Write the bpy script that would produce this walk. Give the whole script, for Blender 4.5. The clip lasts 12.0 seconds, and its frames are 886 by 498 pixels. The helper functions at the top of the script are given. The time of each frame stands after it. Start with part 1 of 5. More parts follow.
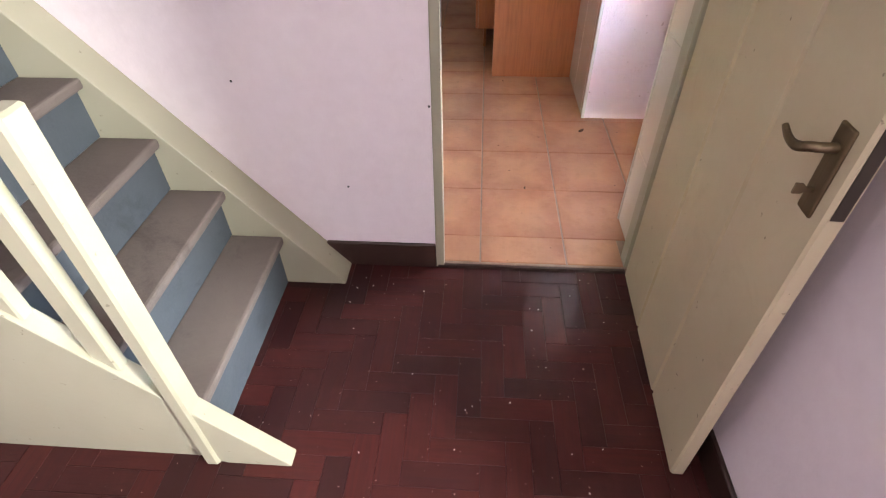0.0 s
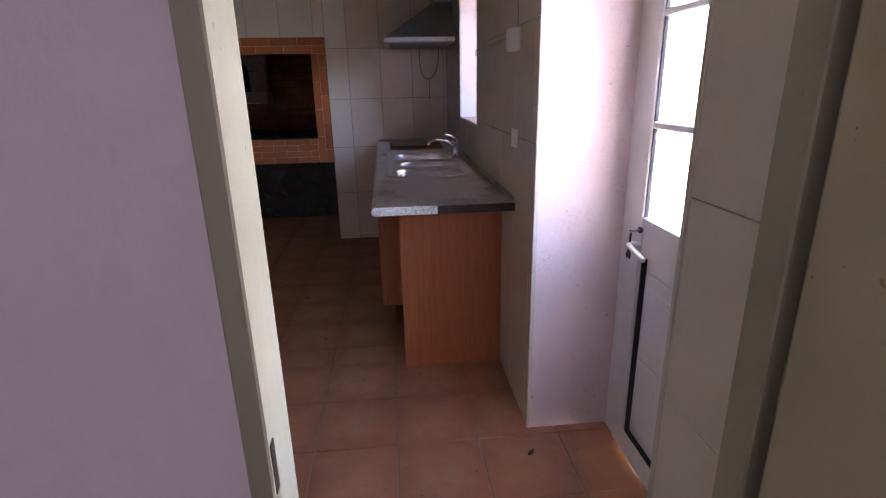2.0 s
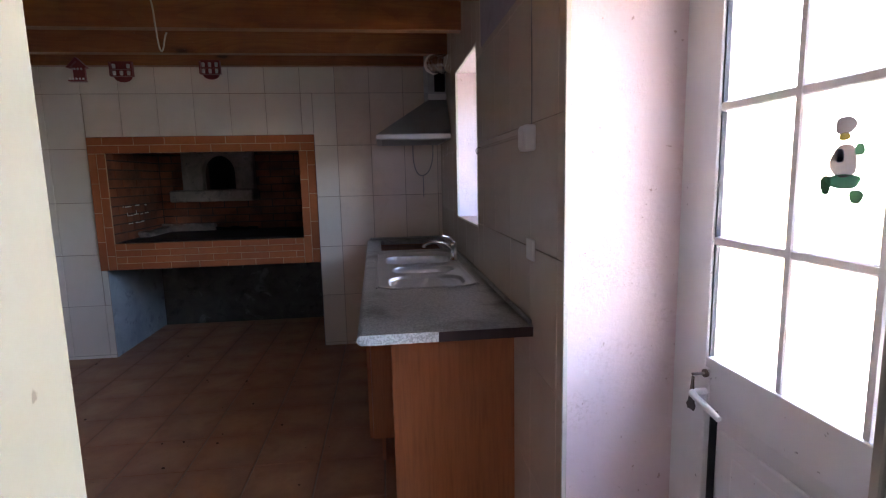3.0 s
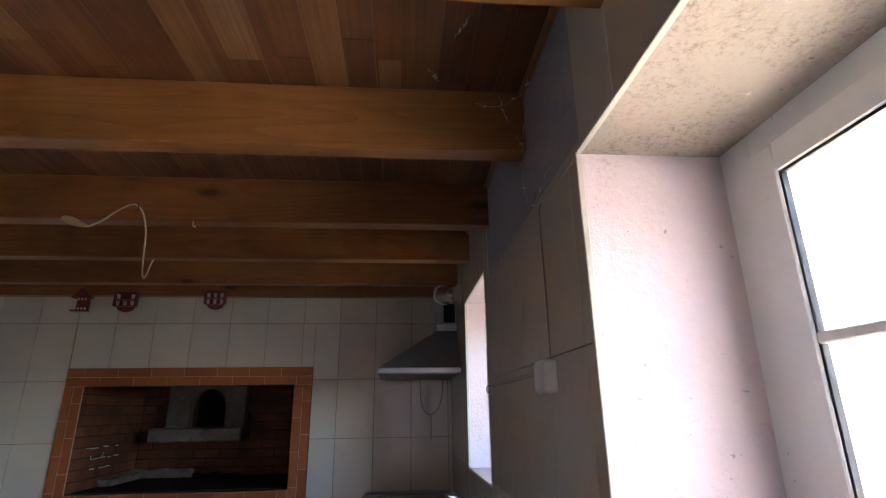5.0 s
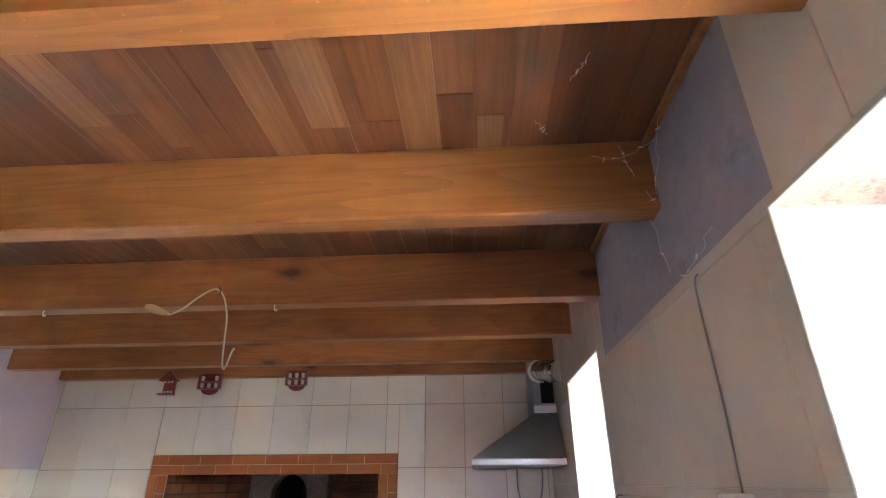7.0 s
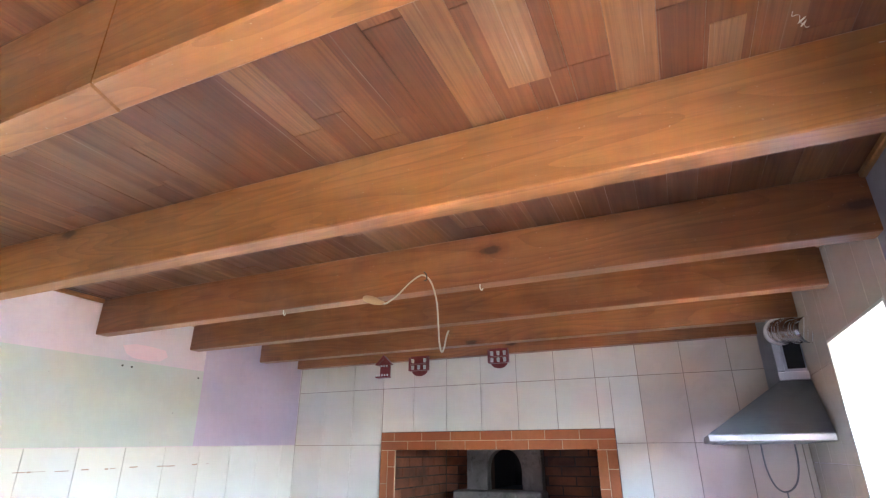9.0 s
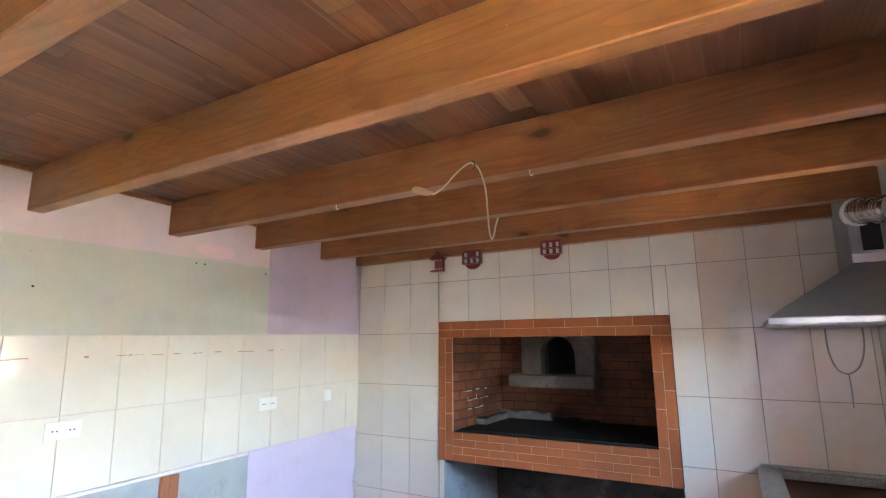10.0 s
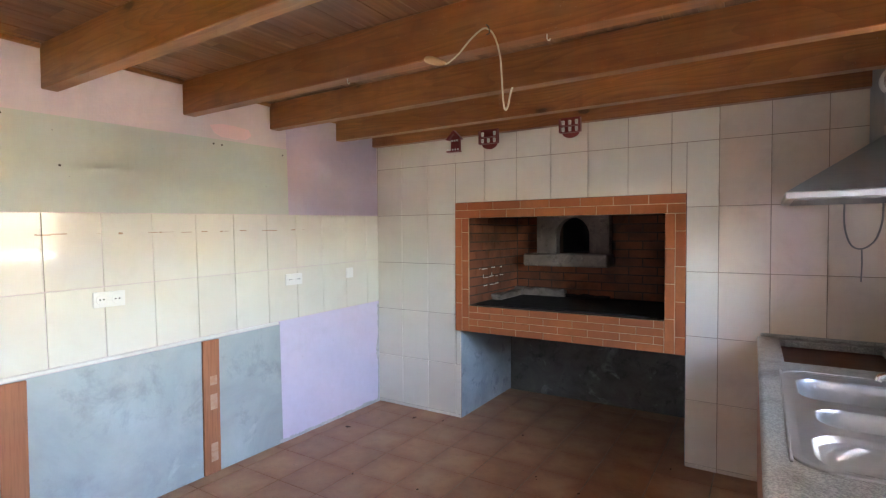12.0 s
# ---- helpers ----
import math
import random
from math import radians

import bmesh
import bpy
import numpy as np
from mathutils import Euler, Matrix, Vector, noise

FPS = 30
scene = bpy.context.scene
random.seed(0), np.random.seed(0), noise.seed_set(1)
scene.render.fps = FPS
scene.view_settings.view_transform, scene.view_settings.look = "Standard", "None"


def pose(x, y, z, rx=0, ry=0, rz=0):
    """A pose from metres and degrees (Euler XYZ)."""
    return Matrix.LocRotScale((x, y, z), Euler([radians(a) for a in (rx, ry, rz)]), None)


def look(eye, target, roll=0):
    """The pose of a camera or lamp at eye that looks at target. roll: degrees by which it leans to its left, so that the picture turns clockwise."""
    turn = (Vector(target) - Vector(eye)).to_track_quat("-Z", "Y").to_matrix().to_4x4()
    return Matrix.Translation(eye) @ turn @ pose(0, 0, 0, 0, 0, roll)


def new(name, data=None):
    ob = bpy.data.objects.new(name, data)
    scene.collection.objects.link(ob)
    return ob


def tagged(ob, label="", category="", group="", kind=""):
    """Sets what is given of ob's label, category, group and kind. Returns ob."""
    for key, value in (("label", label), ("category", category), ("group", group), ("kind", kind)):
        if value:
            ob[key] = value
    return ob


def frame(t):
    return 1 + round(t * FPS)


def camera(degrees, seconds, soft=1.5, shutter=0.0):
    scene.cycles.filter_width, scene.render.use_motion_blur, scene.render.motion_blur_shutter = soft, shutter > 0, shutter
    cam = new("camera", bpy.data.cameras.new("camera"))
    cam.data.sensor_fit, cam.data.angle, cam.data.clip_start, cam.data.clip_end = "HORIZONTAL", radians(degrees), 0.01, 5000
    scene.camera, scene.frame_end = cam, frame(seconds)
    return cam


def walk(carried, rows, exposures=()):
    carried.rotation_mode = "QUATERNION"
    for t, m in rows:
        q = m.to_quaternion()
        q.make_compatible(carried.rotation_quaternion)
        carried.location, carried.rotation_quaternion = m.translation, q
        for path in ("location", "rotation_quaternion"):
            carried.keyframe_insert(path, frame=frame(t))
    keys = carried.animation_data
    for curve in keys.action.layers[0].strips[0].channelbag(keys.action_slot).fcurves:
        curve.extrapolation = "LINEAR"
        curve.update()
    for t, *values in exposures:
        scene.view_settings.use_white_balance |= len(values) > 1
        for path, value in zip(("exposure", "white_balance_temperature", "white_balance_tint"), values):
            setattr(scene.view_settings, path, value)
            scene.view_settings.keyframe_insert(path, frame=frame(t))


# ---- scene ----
cam = camera(82.0, 12.0, soft=1.2)
PATH = [
    (0, (0.106, 0.192, 1.36), (-0.015, 1.69, 0.04), -1.1),
    (0.5, (0.129, 0.412, 1.36), (0.055, 1.991, 0.135), -1.1),
    (1, (0.156, 0.627, 1.373), (0.134, 2.329, 0.324), -2.3),
    (1.5, (0.127, 0.863, 1.384), (0.233, 2.674, 0.542), -1.6),
    (2, (0.173, 1.065, 1.415), (0.347, 2.962, 0.804), -1.2),
    (2.5, (0.183, 1.297, 1.404), (0.397, 3.243, 0.991), -1.4),
    (3, (0.175, 1.477, 1.457), (0.4, 3.445, 1.178), -1.3),
    (5, (0.282, 1.838, 1.5), (0.445, 3.737, 2.105), -0.8),
    (5.5, (0.29, 1.826, 1.511), (0.39, 3.681, 2.251), -0.4),
    (6, (0.28, 1.842, 1.555), (0.323, 3.675, 2.354), -0.4),
    (6.5, (0.236, 1.974, 1.603), (0.219, 3.796, 2.427), -0.3),
    (8.5, (0.037, 2.154, 1.694), (-0.532, 3.884, 2.519), -0.1),
    (9, (0.02, 2.168, 1.675), (-0.727, 3.867, 2.421), 0.0),
    (9.5, (0.016, 2.191, 1.655), (-0.87, 3.885, 2.244), -0.1),
    (10, (0.021, 2.207, 1.63), (-0.96, 3.909, 2.007), -0.2),
    (10.5, (0.031, 2.206, 1.611), (-1.002, 3.909, 1.793), -0.3),
    (11, (0.046, 2.203, 1.59), (-1.009, 3.901, 1.636), -0.4),
    (11.5, (0.057, 2.2, 1.571), (-1.007, 3.893, 1.55), -0.4),
    (12, (0.056, 2.198, 1.568), (-1.01, 3.89, 1.511), -0.3),
]
EXPOSURES = [
    (0, 7.17, 7250, 11), (0.5, 6.98, 7450, 11), (1, 6.6, 7750, 14), (1.5, 6.16, 7500, 18),
    (2, 5.53, 6650, 24), (2.5, 5.13, 6500, 18), (3, 5.45, 6500, 18), (5, 5.35, 6500, 10),
    (5.5, 5.55, 6500, 10), (6, 6.08, 6600, 10), (6.5, 6.63, 6550, 10), (8.5, 7.6, 5750, 10),
    (9, 7.75, 5650, 10), (9.5, 7.61, 6000, 10), (10, 7.25, 6550, 10), (10.5, 7.11, 6800, 10),
    (12, 7.03, 6980, 10),
]
walk(cam, [(t, look(eye, target, roll)) for t, eye, target, roll in PATH], EXPOSURES)

# ---- light ----
world = bpy.data.worlds.new("sky")
scene.world = world
world.use_nodes = True
sky_nodes = world.node_tree.nodes
sky_tex = sky_nodes.new("ShaderNodeTexSky")
sky_tex.sky_type = "NISHITA"
sky_tex.sun_disc = False
sky_tex.dust_density = 3.0
sky_tex.sun_elevation = radians(55)
sky_tex.sun_rotation = radians(3)
background = sky_nodes["Background"]
background.inputs["Strength"].default_value = 0.15
world.node_tree.links.new(sky_tex.outputs["Color"], background.inputs["Color"])

sun_data = bpy.data.lights.new("sun", "SUN")
sun_data.energy, sun_data.angle, sun_data.color = 2.8, radians(0.6), (1.0, 0.95, 0.86)
sun = new("sun", sun_data)
sun.matrix_world = look((-0.4, 6, 8.6), (0, 0, 0))


def sky_portal(name, m, width, height):
    """Guides the sky's light in through an opening; gives off none of its own."""
    data = bpy.data.lights.new(name, "AREA")
    data.shape, data.size, data.size_y = "RECTANGLE", width, height
    data.cycles.is_portal = True
    ob = new(name, data)
    ob.matrix_world = m
    return ob


window_data = bpy.data.lights.new("hall_window_light", "AREA")
window_data.shape, window_data.size, window_data.size_y, window_data.energy, window_data.color = "RECTANGLE", 0.42, 1.2, 2.5, (0.82, 0.91, 1.0)
new("hall_window_light", window_data).matrix_world = look((2.36, -0.68, 1.55), (0.0, -0.68, 1.45))
sky_portal("slit_window_portal", look((1.06, 4.562, 1.662), (0.0, 4.562, 1.662)), 0.56, 0.74)
sky_portal("door_portal", look((1.10, 2.357, 1.455), (0.0, 2.357, 1.455)), 0.70, 1.02)

# ---- materials ----


class Nodes:
    """Short hand for building one node material."""

    def __init__(self, name):
        self.mat = bpy.data.materials.new(name)
        self.mat.use_nodes = True
        self.tree = self.mat.node_tree
        self.bsdf = self.tree.nodes["Principled BSDF"]
        self.pos = self.node("ShaderNodeNewGeometry").outputs["Position"]

    def node(self, kind):
        return self.tree.nodes.new(kind)

    def link(self, a, b):
        self.tree.links.new(a, b)

    def scaled(self, sx, sy, sz, shift=None):
        n = self.node("ShaderNodeMapping")
        n.inputs["Scale"].default_value = (sx, sy, sz)
        self.link(self.pos, n.inputs["Vector"])
        if shift is not None:
            self.link(shift, n.inputs["Location"])
        return n.outputs["Vector"]

    def noise(self, vec, scale, detail=4.0, rough=0.55, distort=0.0):
        n = self.node("ShaderNodeTexNoise")
        n.inputs["Scale"].default_value = scale
        n.inputs["Detail"].default_value = detail
        n.inputs["Roughness"].default_value = rough
        n.inputs["Distortion"].default_value = distort
        self.link(vec, n.inputs["Vector"])
        return n.outputs["Fac"]

    def ramp(self, fac, lo, hi):
        n = self.node("ShaderNodeMapRange")
        n.inputs["From Min"].default_value, n.inputs["From Max"].default_value = lo, hi
        self.link(fac, n.inputs["Value"])
        return n.outputs["Result"]

    def remap(self, fac, a, b):
        n = self.node("ShaderNodeMapRange")
        n.inputs["To Min"].default_value, n.inputs["To Max"].default_value = a, b
        self.link(fac, n.inputs["Value"])
        return n.outputs["Result"]

    def times(self, a, b):
        n = self.node("ShaderNodeMath")
        n.operation = "MULTIPLY"
        self.link(a, n.inputs[0])
        if isinstance(b, (int, float)):
            n.inputs[1].default_value = b
        else:
            self.link(b, n.inputs[1])
        return n.outputs[0]

    def mix(self, fac, a, b):
        n = self.node("ShaderNodeMix")
        n.data_type = "RGBA"
        if isinstance(fac, (int, float)):
            n.inputs[0].default_value = fac
        else:
            self.link(fac, n.inputs[0])
        for socket, v in ((n.inputs[6], a), (n.inputs[7], b)):
            if isinstance(v, tuple):
                socket.default_value = (*v, 1)
            else:
                self.link(v, socket)
        return n.outputs[2]

    def random(self, island=False):
        if island:
            return self.node("ShaderNodeNewGeometry").outputs["Random Per Island"]
        return self.node("ShaderNodeObjectInfo").outputs["Random"]

    def finish(self, color, rough=0.5, bump=None, depth=0.002, metal=0.0, coat=0.0, spec=0.5):
        b = self.bsdf
        if isinstance(color, tuple):
            b.inputs["Base Color"].default_value = (*color, 1)
        else:
            self.link(color, b.inputs["Base Color"])
        if isinstance(rough, (int, float)):
            b.inputs["Roughness"].default_value = rough
        else:
            self.link(rough, b.inputs["Roughness"])
        b.inputs["Metallic"].default_value = metal
        b.inputs["Coat Weight"].default_value = coat
        b.inputs["Coat Roughness"].default_value = 0.12
        b.inputs["Specular IOR Level"].default_value = spec
        if bump is not None:
            n = self.node("ShaderNodeBump")
            n.inputs["Distance"].default_value = depth
            n.inputs["Strength"].default_value = 1.0
            self.link(bump, n.inputs["Height"])
            self.link(n.outputs["Normal"], b.inputs["Normal"])
        return self.mat


def plaster(name, a, b, stain, bump=0.002, rough=0.75, stain_amount=0.35, bump_scale=55, stain_scale=3.0):
    """Painted plaster: soft tone, grain, blotches of wear and stains."""
    n = Nodes(name)
    wide = n.ramp(n.noise(n.pos, 1.3, 3), 0.3, 0.7)
    fine = n.ramp(n.noise(n.pos, 22, 5), 0.3, 0.75)
    c = n.mix(wide, a, b)
    c = n.mix(n.times(fine, 0.18), c, stain)
    blot = n.ramp(n.noise(n.pos, stain_scale, 6, 0.65, 0.4), 0.58, 0.78)
    c = n.mix(n.times(blot, stain_amount), c, stain)
    chips = n.ramp(n.noise(n.pos, 44, 2, 0.4), 0.79, 0.81)
    c = n.mix(n.times(chips, 0.6), c, tuple(v * 0.35 for v in stain))
    return n.finish(c, rough, n.noise(n.pos, bump_scale, 5, 0.6), bump, spec=0.3)


def wood(name, light, dark, axis, rough=0.4, knots=True, island=False, spread=0.5, coat=0.0, per_object=True):
    """Stained softwood with grain along axis ('x', 'y' or 'z')."""
    n = Nodes(name)
    along, across = 0.9, 16.0
    sc = {"x": (along, across, across), "y": (across, along, across), "z": (across, across, along)}[axis]
    rnd = n.random(island)
    vec = n.scaled(*sc)
    if per_object or island:
        shift = n.node("ShaderNodeCombineXYZ")
        for i in range(3):
            n.link(n.times(rnd, 37.0 + 11 * i), shift.inputs[i])
        vec = n.scaled(*sc, shift=shift.outputs[0])
    grain = n.ramp(n.noise(vec, 1.0, 6, 0.65, 1.2), 0.3, 0.72)
    fine = n.noise(vec, 5.5, 3, 0.6, 0.3)
    c = n.mix(grain, light, dark)
    c = n.mix(n.times(n.ramp(fine, 0.45, 0.75), 0.5), c, tuple(v * 0.55 for v in dark))
    tone = n.mix(n.times(rnd, spread), c, tuple(v * 0.45 for v in dark))
    if knots:
        v = n.node("ShaderNodeTexVoronoi")
        v.voronoi_dimensions = "2D"
        ks = {"x": (1.4, 0.0, 2.2), "y": (0.0, 1.4, 2.2), "z": (2.2, 0.0, 1.4)}[axis]
        sep = n.node("ShaderNodeSeparateXYZ")
        n.link(n.scaled(*ks, shift=shift.outputs[0]), sep.inputs[0])
        flat = n.node("ShaderNodeCombineXYZ")
        n.link(sep.outputs["xyz".index(axis)], flat.inputs[0])
        n.link(sep.outputs[0 if axis == "z" else 2], flat.inputs[1])
        n.link(flat.outputs[0], v.inputs["Vector"])
        v.inputs["Scale"].default_value = 1.0
        ring = n.noise(n.pos, 60, 3)
        spot = n.times(n.ramp(v.outputs["Distance"], 0.055, 0.03), n.remap(ring, 0.7, 1.3))
        tone = n.mix(n.times(spot, 0.75), tone, tuple(v2 * 0.3 for v2 in dark))
    blot = n.ramp(n.noise(n.pos, 2.3, 4), 0.45, 0.75)
    tone = n.mix(n.times(blot, 0.3), tone, tuple(v2 * 0.6 for v2 in dark))
    return n.finish(tone, rough, fine, 0.0008, coat=coat)


def pine(name, light, mid, dark):
    """Varnished pine along x: flowing growth lines, fine grain, a few ringed knots."""
    n = Nodes(name)
    shift = n.node("ShaderNodeCombineXYZ")
    rnd = n.random()
    for i in range(3):
        n.link(n.times(rnd, 31.0 + 13 * i), shift.inputs[i])
    flow = n.noise(n.scaled(0.55, 5.0, 5.0, shift.outputs[0]), 1.0, 2, 0.45, 0.35)
    saw = n.node("ShaderNodeMath")
    saw.operation = "FRACT"
    n.link(n.times(flow, 17.0), saw.inputs[0])
    line = n.ramp(saw.outputs[0], 0.35, 1.0)
    fine = n.noise(n.scaled(2.2, 75.0, 75.0, shift.outputs[0]), 1.0, 4, 0.6, 0.4)
    patch = n.ramp(n.noise(n.scaled(1.2, 5.0, 5.0, shift.outputs[0]), 1.0, 4, 0.6), 0.35, 0.7)
    c = n.mix(patch, light, mid)
    c = n.mix(n.times(line, 0.26), c, dark)
    c = n.mix(n.times(n.ramp(fine, 0.45, 0.8), 0.35), c, dark)
    v = n.node("ShaderNodeTexVoronoi")
    v.inputs["Scale"].default_value = 1.0
    n.link(n.scaled(1.9, 4.6, 4.6, shift.outputs[0]), v.inputs["Vector"])
    wob = n.noise(n.pos, 26, 3, 0.6)
    add = n.node("ShaderNodeMath")
    add.operation = "ADD"
    n.link(v.outputs["Distance"], add.inputs[0])
    n.link(n.times(wob, 0.09), add.inputs[1])
    halo = n.ramp(add.outputs[0], 0.25, 0.12)
    core = n.ramp(add.outputs[0], 0.14, 0.10)
    c = n.mix(n.times(halo, 0.5), c, dark)
    c = n.mix(n.times(core, 0.7), c, tuple(v2 * 0.35 for v2 in dark))
    blot = n.ramp(n.noise(n.pos, 3.1, 6, 0.65), 0.52, 0.75)
    c = n.mix(n.times(blot, 0.4), c, tuple(v2 * 0.8 for v2 in dark))
    dust = n.ramp(n.noise(n.pos, 130, 2, 0.4), 0.74, 0.78)
    c = n.mix(n.times(dust, 0.35), c, (0.6, 0.5, 0.4))
    return n.finish(c, n.remap(patch, 0.34, 0.5), fine, 0.0006)


def boards(name, tones):
    """Thin stained boards along y, each of its own tone, with scratches and dust."""
    n = Nodes(name)
    rnd = n.random(True)
    shift = n.node("ShaderNodeCombineXYZ")
    for i in range(3):
        n.link(n.times(rnd, 41.0 + 17 * i), shift.inputs[i])
    c = n.mix(n.ramp(rnd, 0.25, 0.3), tones[0], tones[1])
    c = n.mix(n.ramp(rnd, 0.55, 0.6), c, tones[2])
    c = n.mix(n.ramp(rnd, 0.91, 0.93), c, tones[3])
    wide = n.ramp(n.noise(n.scaled(14.0, 0.9, 14.0, shift.outputs[0]), 1.0, 4, 0.6, 0.6), 0.3, 0.72)
    fine = n.noise(n.scaled(120.0, 2.6, 60.0, shift.outputs[0]), 1.0, 4, 0.65, 0.3)
    c = n.mix(n.times(wide, 0.45), c, (0.10, 0.036, 0.018))
    c = n.mix(n.times(n.ramp(fine, 0.42, 0.72), 0.5), c, (0.075, 0.026, 0.014))
    scratch = n.ramp(n.noise(n.scaled(95.0, 1.1, 40.0, shift.outputs[0]), 1.0, 3, 0.5), 0.66, 0.74)
    c = n.mix(n.times(scratch, 0.35), c, (0.55, 0.42, 0.33))
    soot = n.ramp(n.noise(n.pos, 1.7, 5, 0.6), 0.5, 0.75)
    c = n.mix(n.times(soot, 0.5), c, (0.055, 0.03, 0.024))
    return n.finish(c, n.remap(wide, 0.34, 0.55), fine, 0.0005)


def glazed(name, a, b, dirt, rough=0.12, dirt_amount=0.3, bump=0.0006):
    """Glazed wall tile."""
    n = Nodes(name)
    c = n.mix(n.random(), a, b)
    d = n.ramp(n.noise(n.pos, 4.5, 6, 0.7, 0.5), 0.5, 0.8)
    c = n.mix(n.times(d, dirt_amount), c, dirt)
    sp = n.ramp(n.noise(n.pos, 60, 3), 0.7, 0.78)
    c = n.mix(n.times(sp, 0.25), c, dirt)
    r = n.remap(n.noise(n.pos, 9, 4), rough, rough + 0.06)
    return n.finish(c, r, n.noise(n.pos, 7, 2), bump)


def painted(name, a, worn, rough=0.42, amount=0.3, bump=0.0006, scale=5.0):
    """Gloss or satin paint on wood or metal, with rubs and dirt."""
    n = Nodes(name)
    c = n.mix(n.ramp(n.noise(n.pos, 2.0, 3), 0.35, 0.7), a, tuple(v * 0.9 for v in a))
    d = n.ramp(n.noise(n.pos, scale, 7, 0.7, 0.8), 0.55, 0.78)
    c = n.mix(n.times(d, amount), c, worn)
    chips = n.ramp(n.noise(n.pos, 45, 3, 0.5), 0.72, 0.75)
    c = n.mix(n.times(chips, 0.7), c, tuple(v * 0.4 for v in worn))
    return n.finish(c, rough, n.noise(n.pos, 30, 4), bump)


def concrete(name, a, b, dark, light=None, scale=3.0):
    n = Nodes(name)
    c = n.mix(n.ramp(n.noise(n.pos, scale, 7, 0.62, 0.6), 0.32, 0.68), a, b)
    d = n.ramp(n.noise(n.pos, scale * 1.9, 5, 0.7, 0.4), 0.55, 0.72)
    c = n.mix(n.times(d, 0.7), c, dark)
    if light:
        l = n.ramp(n.noise(n.scaled(1.0, 1.0, 0.8), scale * 1.3, 6, 0.6, 1.0), 0.6, 0.75)
        c = n.mix(n.times(l, 0.7), c, light)
    return n.finish(c, 0.85, n.noise(n.pos, 45, 6, 0.65), 0.0025, spec=0.25)


def metal(name, color, rough=0.28, streak=(2, 60, 2)):
    n = Nodes(name)
    st = n.noise(n.scaled(*streak), 4, 4)
    dirt = n.ramp(n.noise(n.pos, 9, 5), 0.5, 0.8)
    c = n.mix(n.times(dirt, 0.4), color, tuple(v * 0.6 for v in color))
    r = n.remap(st, rough * 0.7, rough * 1.6)
    return n.finish(c, r, st, 0.0002, metal=1.0)


def plain(name, color, rough=0.5, metal_amount=0.0, vary=0.15):
    n = Nodes(name)
    c = n.mix(n.times(n.noise(n.pos, 18, 4), vary * 2), color, tuple(v * 0.6 for v in color))
    return n.finish(c, rough, n.noise(n.pos, 60, 3), 0.0003, metal=metal_amount)


def floor_tile_material():
    """Terracotta-look floor tile, paler in the middle of each tile with cloudy edges."""
    n = Nodes("terracotta_floor_tile")
    tc = n.node("ShaderNodeTexCoord").outputs["Object"]
    sep = n.node("ShaderNodeSeparateXYZ")
    n.link(tc, sep.inputs[0])
    edge = []
    for i in (0, 1):
        a = n.node("ShaderNodeMath")
        a.operation = "ABSOLUTE"
        n.link(sep.outputs[i], a.inputs[0])
        edge.append(n.ramp(a.outputs[0], 0.06, 0.15))
    m = n.node("ShaderNodeMath")
    m.operation = "MAXIMUM"
    n.link(edge[0], m.inputs[0])
    n.link(edge[1], m.inputs[1])
    cloud = n.noise(n.pos, 7, 5, 0.6, 0.5)
    e = n.times(m.outputs[0], n.ramp(cloud, 0.2, 0.55))
    base = n.mix(n.random(), (0.50, 0.275, 0.155), (0.43, 0.215, 0.118))
    c = n.mix(n.times(e, 0.8), base, (0.36, 0.15, 0.088))
    stain = n.ramp(n.noise(n.pos, 2.6, 6, 0.65, 0.6), 0.45, 0.75)
    c = n.mix(n.times(stain, 0.5), c, (0.24, 0.105, 0.068))
    c = n.mix(n.times(n.ramp(n.noise(n.pos, 17, 6, 0.7), 0.5, 0.75), 0.35), c, (0.25, 0.10, 0.05))
    speck = n.ramp(n.noise(n.pos, 48, 2, 0.4), 0.75, 0.78)
    c = n.mix(n.times(speck, 0.7), c, (0.06, 0.035, 0.025))
    r = n.remap(n.noise(n.pos, 10, 5), 0.32, 0.6)
    return n.finish(c, r, n.noise(n.pos, 25, 5), 0.0012)


def parquet_material():
    n = Nodes("dark_red_parquet_block")
    rnd = n.random()
    shift = n.node("ShaderNodeCombineXYZ")
    for i in range(3):
        n.link(n.times(rnd, 23.0 + 7 * i), shift.inputs[i])
    tc = n.node("ShaderNodeTexCoord").outputs["Object"]
    mp = n.node("ShaderNodeMapping")
    mp.inputs["Scale"].default_value = (4, 55, 10)
    n.link(tc, mp.inputs["Vector"])
    n.link(shift.outputs[0], mp.inputs["Location"])
    g = n.noise(mp.outputs[0], 1, 5, 0.65, 0.8)
    c = n.mix(rnd, (0.062, 0.0105, 0.0085), (0.026, 0.006, 0.0058))
    c = n.mix(n.times(n.ramp(g, 0.4, 0.75), 0.6), c, (0.022, 0.006, 0.007))
    wear = n.ramp(n.noise(n.pos, 3.0, 6, 0.7, 0.5), 0.52, 0.8)
    c = n.mix(n.times(wear, 0.3), c, (0.13, 0.035, 0.027))
    speck = n.ramp(n.noise(n.pos, 85, 2, 0.4), 0.74, 0.77)
    c = n.mix(n.times(speck, 0.6), c, (0.40, 0.30, 0.26))
    r = n.remap(n.noise(n.pos, 8, 5), 0.28, 0.58)
    return n.finish(c, r, g, 0.0006, coat=0.04, spec=0.28)


